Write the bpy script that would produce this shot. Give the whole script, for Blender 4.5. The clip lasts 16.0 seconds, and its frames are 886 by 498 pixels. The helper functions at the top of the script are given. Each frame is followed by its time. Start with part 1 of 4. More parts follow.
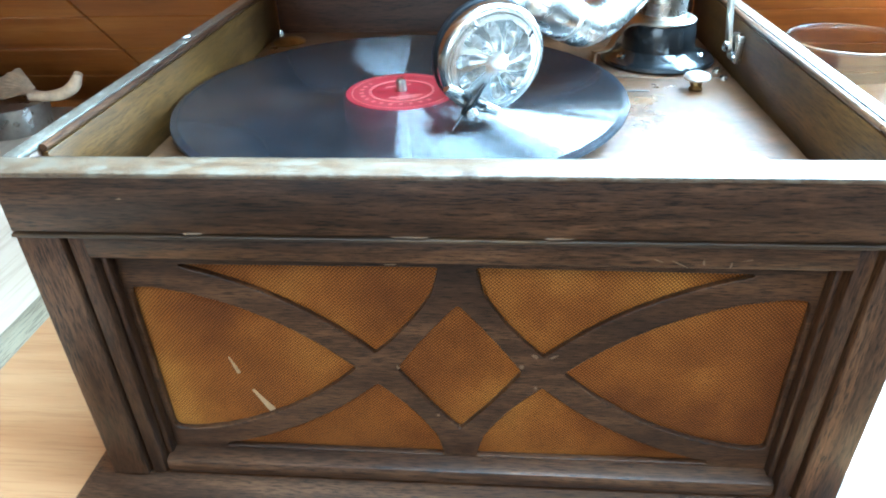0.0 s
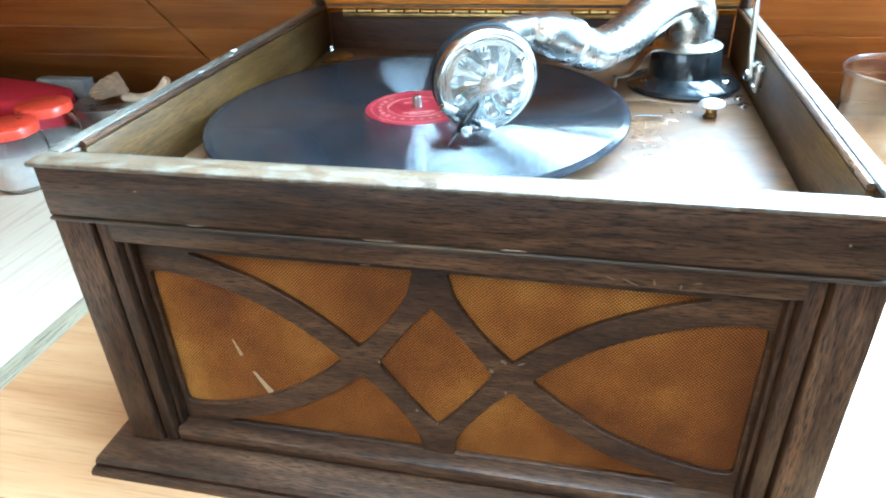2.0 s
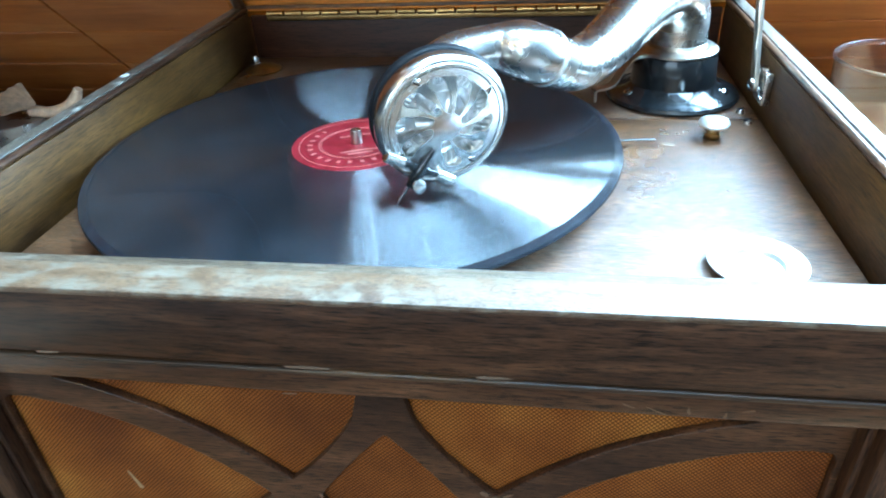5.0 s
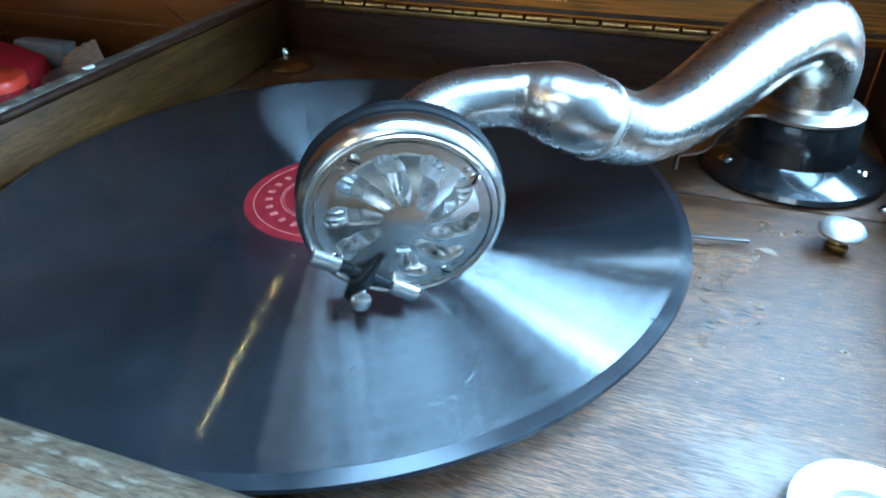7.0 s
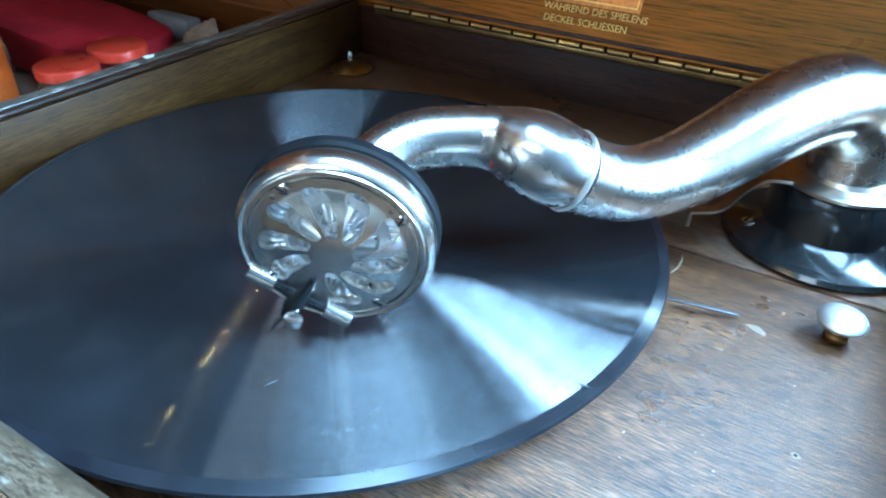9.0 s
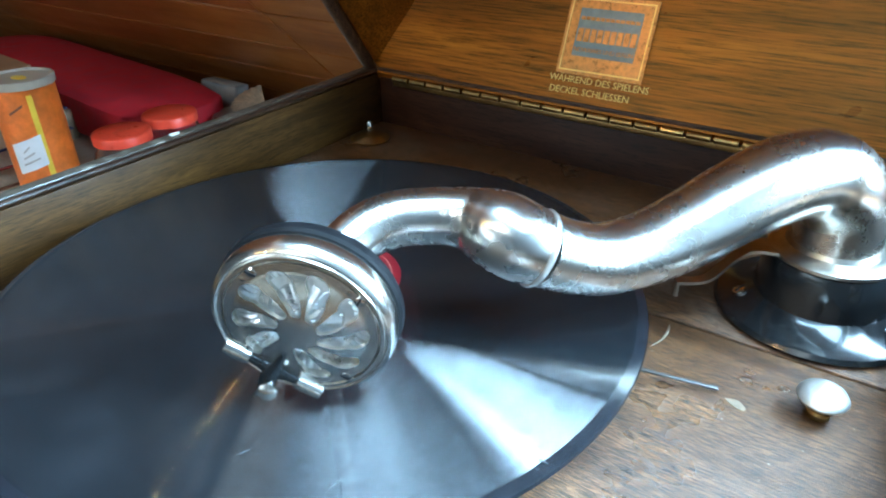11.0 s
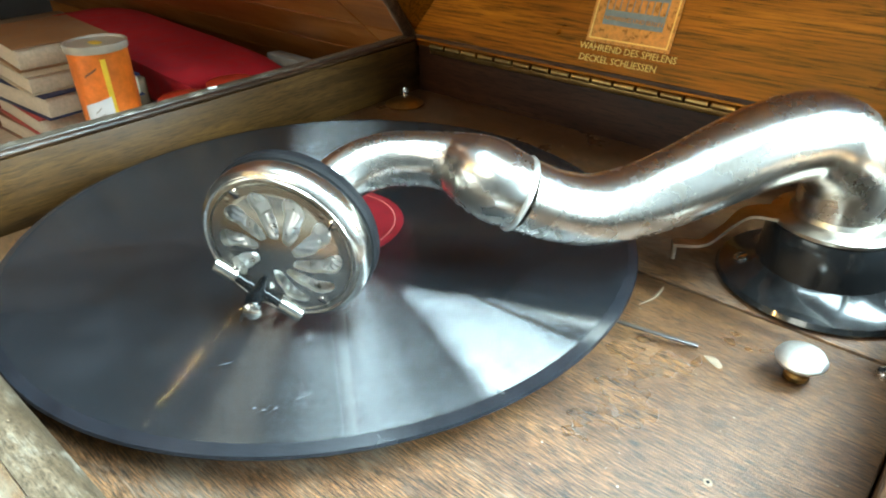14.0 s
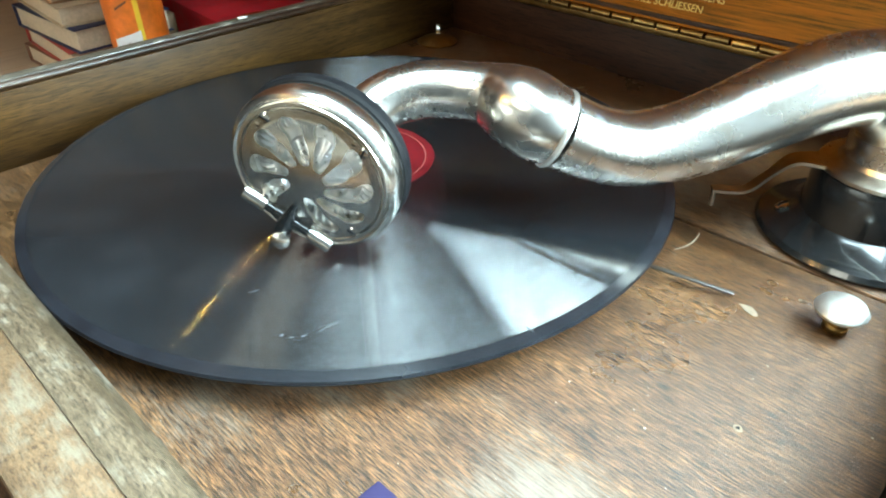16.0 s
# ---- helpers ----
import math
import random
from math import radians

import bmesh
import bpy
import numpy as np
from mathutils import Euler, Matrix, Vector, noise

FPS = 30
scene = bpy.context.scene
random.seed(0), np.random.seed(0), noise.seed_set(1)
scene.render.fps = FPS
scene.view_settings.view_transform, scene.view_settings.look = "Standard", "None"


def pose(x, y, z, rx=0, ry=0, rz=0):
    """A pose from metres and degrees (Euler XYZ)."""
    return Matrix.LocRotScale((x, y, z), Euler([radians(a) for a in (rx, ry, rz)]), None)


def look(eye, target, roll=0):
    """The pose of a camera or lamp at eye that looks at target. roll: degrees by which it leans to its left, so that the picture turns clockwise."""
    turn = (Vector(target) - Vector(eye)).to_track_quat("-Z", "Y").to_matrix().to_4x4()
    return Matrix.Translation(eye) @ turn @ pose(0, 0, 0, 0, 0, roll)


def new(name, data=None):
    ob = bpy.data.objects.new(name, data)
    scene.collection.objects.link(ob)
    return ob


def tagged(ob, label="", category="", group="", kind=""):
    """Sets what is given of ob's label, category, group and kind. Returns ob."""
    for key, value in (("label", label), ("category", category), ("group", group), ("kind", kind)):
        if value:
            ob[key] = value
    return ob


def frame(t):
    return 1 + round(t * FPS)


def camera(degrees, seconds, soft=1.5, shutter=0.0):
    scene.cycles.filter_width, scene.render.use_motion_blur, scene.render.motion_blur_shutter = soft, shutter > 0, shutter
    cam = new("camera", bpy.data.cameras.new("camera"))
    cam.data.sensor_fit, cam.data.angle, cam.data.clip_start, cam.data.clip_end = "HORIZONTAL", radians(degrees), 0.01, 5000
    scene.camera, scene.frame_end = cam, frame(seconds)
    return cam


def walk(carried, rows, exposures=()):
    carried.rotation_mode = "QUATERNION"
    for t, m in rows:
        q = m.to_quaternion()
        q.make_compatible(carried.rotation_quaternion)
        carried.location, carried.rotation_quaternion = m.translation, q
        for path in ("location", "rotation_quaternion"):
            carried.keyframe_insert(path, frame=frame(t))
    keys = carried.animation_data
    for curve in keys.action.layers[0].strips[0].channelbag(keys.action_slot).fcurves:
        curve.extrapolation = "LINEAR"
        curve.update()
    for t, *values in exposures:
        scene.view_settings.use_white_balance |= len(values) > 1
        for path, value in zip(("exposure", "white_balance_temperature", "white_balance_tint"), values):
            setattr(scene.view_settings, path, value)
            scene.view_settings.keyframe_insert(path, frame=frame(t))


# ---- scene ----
cam = camera(66.5, 16.0, soft=2.0)
PATH = [
    (0, (0.019, -0.249, 1.147), (-0.138, 1.442, 0.09), -1.9),
    (0.5, (0.032, -0.251, 1.15), (-0.144, 1.446, 0.107), -1.0),
    (1, (0.05, -0.253, 1.151), (-0.186, 1.442, 0.116), -1.1),
    (1.5, (0.066, -0.259, 1.154), (-0.255, 1.426, 0.125), -1.4),
    (2, (0.078, -0.265, 1.156), (-0.326, 1.410, 0.14), -2.4),
    (2.5, (0.085, -0.263, 1.154), (-0.387, 1.408, 0.162), -3.8),
    (3, (0.087, -0.259, 1.153), (-0.366, 1.417, 0.16), -3.6),
    (3.5, (0.092, -0.240, 1.15), (-0.302, 1.445, 0.147), -3.6),
    (4, (0.082, -0.212, 1.152), (-0.284, 1.468, 0.131), -3.8),
    (4.2, (0.077, -0.201, 1.153), (-0.278, 1.476, 0.122), -4.0),
    (6.3, (0.048, -0.089, 1.149), (-0.152, 1.561, 0.036), -1.3),
    (6.5, (0.056, -0.075, 1.149), (-0.245, 1.557, 0.034), -0.3),
    (7, (0.084, -0.036, 1.141), (-0.469, 1.53, 0.028), -0.6),
    (7.5, (0.109, -0.013, 1.146), (-0.566, 1.488, 0.009), 0.5),
    (8, (0.126, -0.009, 1.152), (-0.652, 1.436, 0.009), 2.5),
    (8.2, (0.131, -0.011, 1.152), (-0.719, 1.403, 0.02), 3.0),
    (10.3, (0.127, 0.004, 1.159), (-0.648, 1.473, 0.044), -0.5),
    (10.5, (0.134, 0.006, 1.16), (-0.662, 1.492, 0.084), 0.4),
    (11, (0.157, 0.003, 1.168), (-0.847, 1.416, 0.169), -1.0),
    (11.5, (0.178, 0.002, 1.171), (-0.925, 1.38, 0.231), -1.1),
    (12, (0.186, 0.003, 1.165), (-0.974, 1.349, 0.249), -2.0),
    (12.5, (0.194, 0.006, 1.16), (-0.916, 1.355, 0.185), -1.4),
    (13, (0.195, 0.008, 1.157), (-0.93, 1.336, 0.171), -1.1),
    (13.5, (0.193, 0.008, 1.156), (-0.952, 1.312, 0.161), -0.5),
    (14, (0.193, 0.008, 1.157), (-0.954, 1.287, 0.132), -1.1),
    (14.5, (0.194, 0.005, 1.154), (-0.964, 1.255, 0.107), -1.3),
    (15, (0.196, 0.003, 1.156), (-0.97, 1.231, 0.091), -0.9),
    (15.5, (0.194, 0.006, 1.151), (-0.967, 1.208, 0.053), 0.1),
    (16, (0.19, 0.007, 1.149), (-0.956, 1.18, 0.004), -0.4),
]
LIGHTS = [(0.0, 0.98, 4950, -5), (1.5, 1.05, 5000, -5), (4.2, 1.0, 4950, -5), (6.3, -0.44, 4600, -4), (8.2, -0.22, 4550, -4), (10.4, -0.04, 4750, -4), (11.8, 0.15, 5850, -4), (13.5, 0.20, 6450, -4), (16.0, 0.08, 6600, -4)]
walk(cam, [(t, look(eye, target, roll)) for t, eye, target, roll in PATH], LIGHTS)

# ---- world, sun, window light ----
world = bpy.data.worlds.new("sky")
scene.world = world
world.use_nodes = True
wn = world.node_tree
sky = wn.nodes.new("ShaderNodeTexSky")
sky.sky_type, sky.sun_disc = "NISHITA", False
sky.sun_elevation, sky.sun_rotation = radians(40), radians(60)
wn.nodes["Background"].inputs[1].default_value = 0.15
wn.links.new(sky.outputs[0], wn.nodes["Background"].inputs[0])


def area(name, m, sx, sy, watts, colour):
    d = bpy.data.lights.new(name, "AREA")
    d.shape, d.size, d.size_y, d.energy, d.color = "RECTANGLE", sx, sy, watts, colour
    ob = new(name, d)
    ob.matrix_world = m
    return ob


XR, XL, YF, YB, ZC = 1.25, -2.3, -2.3, 0.56, 2.45   # room: right, left, front, back (upper wall), ceiling
DAY = (0.66, 0.84, 1.0)
area("daylight_roof", look((0.45, 0.10, ZC - 0.02), (0.45, 0.101, 0)), 1.15, 0.82, 90, DAY)
area("daylight_right", look((XR - 0.03, 0.465, 1.42), (0, 0.465, 1.42)), 0.18, 0.66, 46, DAY)
area("daylight_back", look((0.74, YB - 0.02, 1.80), (0.74, -0.6, 1.80)), 0.90, 1.20, 175, DAY)
# fill lamp, added out of view to brighten the case front and lid
area("daylight_front", look((-0.75, YF + 0.03, 1.55), (-0.3, 0, 1.0)), 1.5, 1.1, 12, (1.0, 0.96, 0.92))
# unseen roof lamp, added to give the lid veneer its glare
area("daylight_roof_front", look((0.24, -1.40, ZC - 0.02), (0.24, -1.30, 0)), 0.62, 0.58, 11, (1.0, 0.95, 0.88))

# ---- materials ----


def material(name):
    m = bpy.data.materials.new(name)
    m.use_nodes = True
    n = m.node_tree.nodes
    return m, n, m.node_tree.links, n["Principled BSDF"]


def ramp(n, stops):
    r = n.new("ShaderNodeValToRGB")
    e = r.color_ramp.elements
    while len(e) < len(stops):
        e.new(0.5)
    for k, (p, c) in zip(e, stops):
        k.position, k.color = p, (*c, 1)
    return r


def mapped(n, l, scale, turn=(0, 0, 0), random_shift=False):
    c = n.new("ShaderNodeTexCoord")
    mp = n.new("ShaderNodeMapping")
    mp.inputs["Scale"].default_value = scale
    mp.inputs["Rotation"].default_value = [radians(a) for a in turn]
    l.new(c.outputs["Object"], mp.inputs["Vector"])
    if random_shift:
        o = n.new("ShaderNodeObjectInfo")
        k = n.new("ShaderNodeVectorMath")
        k.operation = "SCALE"
        k.inputs[0].default_value = (37, 61, 23)
        l.new(o.outputs["Random"], k.inputs["Scale"])
        l.new(k.outputs[0], mp.inputs["Location"])
    return mp.outputs[0]


def noise_tex(n, l, vec, scale, detail=6, rough=0.6, distortion=0.0):
    t = n.new("ShaderNodeTexNoise")
    t.inputs["Scale"].default_value, t.inputs["Detail"].default_value = scale, detail
    t.inputs["Roughness"].default_value, t.inputs["Distortion"].default_value = rough, distortion
    l.new(vec, t.inputs["Vector"])
    return t.outputs["Fac"]


def mix(n, l, fac, a, b, blend="MIX"):
    m = n.new("ShaderNodeMix")
    m.data_type, m.blend_type = "RGBA", blend
    for sock, v in ((m.inputs[0], fac), (m.inputs[6], a), (m.inputs[7], b)):
        if hasattr(v, "default_value") or hasattr(v, "is_linked"):
            l.new(v, sock)
        elif isinstance(v, tuple):
            sock.default_value = (*v, 1)
        else:
            sock.default_value = v
    return m.outputs[2]


def bump(n, l, height, strength, distance=0.001):
    b = n.new("ShaderNodeBump")
    b.inputs["Strength"].default_value, b.inputs["Distance"].default_value = strength, distance
    l.new(height, b.inputs["Height"])
    return b.outputs[0]


def spread(n, l, fac, lo, hi):
    m = n.new("ShaderNodeMapRange")
    m.inputs["To Min"].default_value, m.inputs["To Max"].default_value = lo, hi
    m.inputs["From Min"].default_value, m.inputs["From Max"].default_value = 0.3, 0.7
    l.new(fac, m.inputs["Value"])
    return m.outputs[0]


def wood(name, dark, mid, light, along="x", grain=60.0, rough=(0.3, 0.5), wear=None, wear_at=0.62, coat=0.0, random_shift=False, relief=0.35, pore=0.28, stretch=0.035, fine_grain=20.0, spec=0.5, fleck=1.0, wear_scale=90.0, blot_scale=14.0, coat_rough=0.15, tint=(1, 1, 1)):
    """Grained wood: broad figure, fine pores drawn out along the grain, and worn or dusty patches."""
    m, n, l, b = material(name)
    k = "xyz".index(along)
    st = tuple(0.10 if i == k else 1 for i in range(3))
    fine = tuple(stretch if i == k else 1 for i in range(3))
    v1, v2 = mapped(n, l, st, random_shift=random_shift), mapped(n, l, fine, random_shift=random_shift)
    broad = noise_tex(n, l, v1, grain, 5, 0.6, 0.6)
    pores = noise_tex(n, l, v2, grain * fine_grain, 4, 0.7)
    col = ramp(n, [(0.3, dark), (0.5, mid), (0.72, light)])
    l.new(broad, col.inputs[0])
    pr = ramp(n, [(0.36, (pore, pore * 0.95, pore * 0.9)), (0.5, (1, 1, 1)), (0.66, (fleck, fleck, fleck))])
    l.new(pores, pr.inputs[0])
    c = mix(n, l, 1.0, col.outputs[0], pr.outputs[0], "MULTIPLY")
    blot = noise_tex(n, l, mapped(n, l, (1, 1, 1), random_shift=random_shift), blot_scale, 4, 0.65)
    if wear:
        w = ramp(n, [(wear_at, (0, 0, 0)), (wear_at + 0.12, (1, 1, 1))])
        wv = noise_tex(n, l, mapped(n, l, st), wear_scale, 6, 0.75)
        mm = n.new("ShaderNodeMath")
        mm.operation = "MULTIPLY_ADD"
        mm.inputs[1].default_value, mm.inputs[2].default_value = 0.6, 0.0
        l.new(blot, mm.inputs[0])
        ad = n.new("ShaderNodeMath")
        ad.operation = "MULTIPLY_ADD"
        ad.inputs[1].default_value = 0.4
        l.new(wv, ad.inputs[0])
        l.new(mm.outputs[0], ad.inputs[2])
        l.new(ad.outputs[0], w.inputs[0])
        c = mix(n, l, w.outputs[0], c, wear)
    l.new(c, b.inputs["Base Color"])
    l.new(spread(n, l, blot, *rough), b.inputs["Roughness"])
    b.inputs["Coat Weight"].default_value = coat
    b.inputs["Coat Roughness"].default_value = coat_rough
    b.inputs["Specular IOR Level"].default_value = spec
    b.inputs["Specular Tint"].default_value = (*tint, 1)
    l.new(bump(n, l, pores, relief, 0.0004), b.inputs["Normal"])
    return m


def plain(name, colour, rough, metal=0.0, vary=0.15, scale=60.0, relief=0.0, coat=0.0):
    m, n, l, b = material(name)
    f = noise_tex(n, l, mapped(n, l, (1, 1, 1)), scale, 5, 0.65)
    lo, hi = tuple(c * (1 - vary) for c in colour), tuple(min(1, c * (1 + vary)) for c in colour)
    r = ramp(n, [(0.35, lo), (0.65, hi)])
    l.new(f, r.inputs[0])
    l.new(r.outputs[0], b.inputs["Base Color"])
    l.new(spread(n, l, f, rough * 0.8, rough * 1.25), b.inputs["Roughness"])
    b.inputs["Metallic"].default_value = metal
    b.inputs["Coat Weight"].default_value = coat
    if relief:
        l.new(bump(n, l, f, relief), b.inputs["Normal"])
    return m


def glass(name, colour=(1, 1, 1), rough=0.02):
    m, n, l, b = material(name)
    b.inputs["Base Color"].default_value = (*colour, 1)
    b.inputs["Roughness"].default_value = rough
    b.inputs["Transmission Weight"].default_value = 1.0
    b.inputs["IOR"].default_value = 1.45
    return m


def nickel(name, colour, rough, stain):
    """Old plated metal with dull, tarnished specks."""
    m, n, l, b = material(name)
    f = noise_tex(n, l, mapped(n, l, (1, 1, 1)), 45, 7, 0.7)
    g = noise_tex(n, l, mapped(n, l, (1, 1, 1)), 420, 3, 0.6)
    r = ramp(n, [(0.42, stain), (0.6, colour)])
    l.new(f, r.inputs[0])
    l.new(r.outputs[0], b.inputs["Base Color"])
    b.inputs["Metallic"].default_value = 1.0
    rr = n.new("ShaderNodeMapRange")
    rr.inputs["From Min"].default_value, rr.inputs["From Max"].default_value = 0.35, 0.7
    rr.inputs["To Min"].default_value, rr.inputs["To Max"].default_value = rough * 1.3, rough * 0.9
    l.new(f, rr.inputs["Value"])
    l.new(rr.outputs[0], b.inputs["Roughness"])
    l.new(bump(n, l, g, 0.010, 0.0003), b.inputs["Normal"])
    return m


def shellac(name):
    """Black record: fine circular grooves spread the gloss along the radius."""
    m, n, l, b = material(name)
    c = n.new("ShaderNodeTexCoord")

    def vec(op, a, second=None, scale=None):
        k = n.new("ShaderNodeVectorMath")
        k.operation = op
        l.new(a, k.inputs[0])
        if second is not None:
            k.inputs[1].default_value = second
        if scale is not None:
            l.new(scale, k.inputs["Scale"])
        return k

    def scalar(op, a, value=0.0):
        k = n.new("ShaderNodeMath")
        k.operation = op
        k.inputs[1].default_value = value
        l.new(a, k.inputs[0])
        return k.outputs[0]

    flat = vec("MULTIPLY", c.outputs["Object"], (1, 1, 0)).outputs[0]
    radius = vec("LENGTH", flat).outputs["Value"]
    wall = n.new("ShaderNodeTexWhiteNoise")
    wall.noise_dimensions = "1D"
    l.new(scalar("FLOOR", scalar("MULTIPLY", radius, 1000000.0)), wall.inputs["W"])
    lean = n.new("ShaderNodeMapRange")
    lean.inputs["To Min"].default_value, lean.inputs["To Max"].default_value = -1.25, 1.25
    l.new(wall.outputs["Value"], lean.inputs["Value"])
    tilt = vec("SCALE", vec("NORMALIZE", flat).outputs[0], scale=lean.outputs[0]).outputs[0]
    l.new(vec("NORMALIZE", vec("ADD", tilt, (0, 0, 1)).outputs[0]).outputs[0], b.inputs["Normal"])
    dust = noise_tex(n, l, mapped(n, l, (1, 1, 1)), 30, 6, 0.7)
    r = ramp(n, [(0.4, (0.008, 0.0105, 0.013)), (0.8, (0.018, 0.021, 0.025))])
    l.new(dust, r.inputs[0])
    l.new(r.outputs[0], b.inputs["Base Color"])
    l.new(spread(n, l, dust, 0.050, 0.075), b.inputs["Roughness"])
    b.inputs["IOR"].default_value = 1.85
    return m


def weave(name):
    """Old brown-gold loudspeaker cloth with a fine woven mesh and faded patches."""
    m, n, l, b = material(name)
    v = mapped(n, l, (1, 1, 1), (0, 45, 0))
    waves = []
    for d in ("X", "Z"):
        w = n.new("ShaderNodeTexWave")
        w.bands_direction = d
        w.inputs["Scale"].default_value = 215
        w.inputs["Distortion"].default_value = 0.6
        l.new(v, w.inputs["Vector"])
        waves.append(w.outputs["Fac"])
    mx = n.new("ShaderNodeMath")
    mx.operation = "MULTIPLY"
    l.new(waves[0], mx.inputs[0])
    l.new(waves[1], mx.inputs[1])
    big = noise_tex(n, l, mapped(n, l, (1, 1, 1)), 11, 4, 0.6)
    col = ramp(n, [(0.35, (0.14, 0.044, 0.008)), (0.52, (0.26, 0.092, 0.014)), (0.70, (0.44, 0.20, 0.036))])
    l.new(big, col.inputs[0])
    thread = ramp(n, [(0.02, (0.34, 0.30, 0.25)), (0.42, (1.22, 1.17, 1.07))])
    l.new(mx.outputs[0], thread.inputs[0])
    l.new(mix(n, l, 1.0, col.outputs[0], thread.outputs[0], "MULTIPLY"), b.inputs["Base Color"])
    b.inputs["Roughness"].default_value = 0.7
    b.inputs["Specular IOR Level"].default_value = 0.2
    l.new(bump(n, l, mx.outputs[0], 0.5, 0.0005), b.inputs["Normal"])
    return m


OAK = dict(dark=(0.020, 0.0092, 0.0048), mid=(0.056, 0.0265, 0.0125), light=(0.125, 0.062, 0.029), pore=0.04, fleck=1.5, stretch=0.08, fine_grain=22.0, spec=0.3)
M_oak = wood("dark_oak", **OAK, along="x", rough=(0.34, 0.52), coat=0.06)
M_oak_y = wood("dark_oak_sides", **OAK, along="y", rough=(0.25, 0.45), wear=(0.16, 0.10, 0.05), wear_at=0.66, coat=0.2)
M_oak_z = wood("dark_oak_upright", **OAK, along="z", rough=(0.34, 0.52), coat=0.06)
M_rim = wood("worn_oak_rim", (0.060, 0.034, 0.017), (0.110, 0.066, 0.034), (0.170, 0.108, 0.058), along="x", rough=(0.34, 0.52), wear=(0.150, 0.120, 0.082), wear_at=0.48, wear_scale=900, blot_scale=110, relief=0.8, grain=80, stretch=0.3, pore=0.4, fleck=1.3, coat=0.2)
M_bead = wood("rubbed_bead", (0.015, 0.008, 0.004), (0.045, 0.025, 0.011), (0.13, 0.075, 0.03), along="x", rough=(0.35, 0.5))
M_greyed = wood("greyed_bead", (0.034, 0.023, 0.012), (0.062, 0.043, 0.025), (0.11, 0.080, 0.050), along="x", grain=60, fine_grain=20, stretch=0.3, pore=0.4, fleck=1.6, rough=(0.35, 0.55), wear=(0.19, 0.16, 0.118), wear_at=0.55, wear_scale=700, blot_scale=90, relief=0.8, coat=0.2)
M_side_cap = wood("dusty_side_rim", (0.050, 0.040, 0.028), (0.085, 0.070, 0.050), (0.130, 0.110, 0.082), along="y", grain=60, fine_grain=20, stretch=0.3, pore=0.4, fleck=1.5, rough=(0.34, 0.52), wear=(0.24, 0.215, 0.175), wear_at=0.53, wear_scale=700, blot_scale=90, relief=0.8, coat=0.2)
M_inner = wood("inner_oak", (0.026, 0.0115, 0.0025), (0.060, 0.028, 0.0062), (0.105, 0.052, 0.012), along="y", rough=(0.35, 0.5), spec=0.2, pore=0.35, stretch=0.05, fine_grain=30.0, fleck=1.35)
# inner oak, about half as bright: shade under the lid put into the colour
M_inner_shaded = wood("inner_oak_shaded", (0.014, 0.005, 0.0025), (0.032, 0.0125, 0.006), (0.058, 0.024, 0.011), along="x", rough=(0.35, 0.5), spec=0.25, pore=0.2, stretch=0.09, fine_grain=15.0)
M_board = wood("worn_motor_board", (0.040, 0.018, 0.007), (0.080, 0.038, 0.015), (0.125, 0.063, 0.025), along="x", grain=40, fine_grain=46, stretch=0.085, pore=0.02, fleck=3.0, relief=1.0, rough=(0.24, 0.42),
               wear=(0.170, 0.130, 0.096), wear_at=0.535, wear_scale=1100, coat=0.0)
M_lid = wood("figured_lid_veneer", (0.050, 0.012, 0.001), (0.22, 0.062, 0.003), (0.44, 0.150, 0.008), along="x", grain=22, fine_grain=36, stretch=0.035, pore=0.16, fleck=1.4, rough=(0.26, 0.36), coat=0.0, spec=0.7, tint=(1.0, 0.62, 0.20))
M_pine = wood("varnished_pine", (0.16, 0.047, 0.006), (0.25, 0.085, 0.013), (0.33, 0.132, 0.027), along="x", grain=30, rough=(0.32, 0.46), coat=0.08, spec=0.3, random_shift=True, relief=0.15, pore=0.82)
M_table = wood("pine_tabletop", (0.30, 0.135, 0.052), (0.38, 0.20, 0.088), (0.45, 0.27, 0.135), along="x", grain=24, rough=(0.3, 0.45), coat=0.2, relief=0.12, pore=0.82)
M_bench = wood("pale_bench_top", (0.46, 0.35, 0.24), (0.51, 0.40, 0.285), (0.56, 0.45, 0.335), along="y", grain=9, rough=(0.3, 0.5), relief=0.1, pore=0.82)
M_cloth = weave("grille_cloth")
M_nickel = nickel("worn_nickel", (0.80, 0.77, 0.72), 0.235, (0.50, 0.455, 0.395))
M_chrome = nickel("bright_nickel", (0.88, 0.86, 0.82), 0.10, (0.62, 0.59, 0.54))
M_silver = nickel("silvery_nickel", (0.88, 0.86, 0.82), 0.20, (0.70, 0.67, 0.61))
M_dull = nickel("dull_nickel", (0.55, 0.52, 0.46), 0.28, (0.38, 0.34, 0.28))
M_satin = nickel("satin_nickel", (0.88, 0.86, 0.81), 0.38, (0.74, 0.71, 0.65))
M_tarnish = nickel("tarnished_steel", (0.17, 0.165, 0.16), 0.45, (0.16, 0.15, 0.14))
M_brass = nickel("aged_brass", (0.52, 0.35, 0.13), 0.32, (0.30, 0.19, 0.07))
M_diaphragm = plain("aluminium_diaphragm", (0.88, 0.88, 0.87), 0.30, 1.0, 0.1, 200)
M_black = plain("black_enamel", (0.010, 0.011, 0.012), 0.21, 0, 0.3, 90, coat=0.5)
M_rubber = plain("black_rubber", (0.008, 0.008, 0.009), 0.55, 0, 0.3, 200)
M_rubber.node_tree.nodes["Principled BSDF"].inputs["Specular IOR Level"].default_value = 0.15
M_shellac = shellac("shellac_grooves")
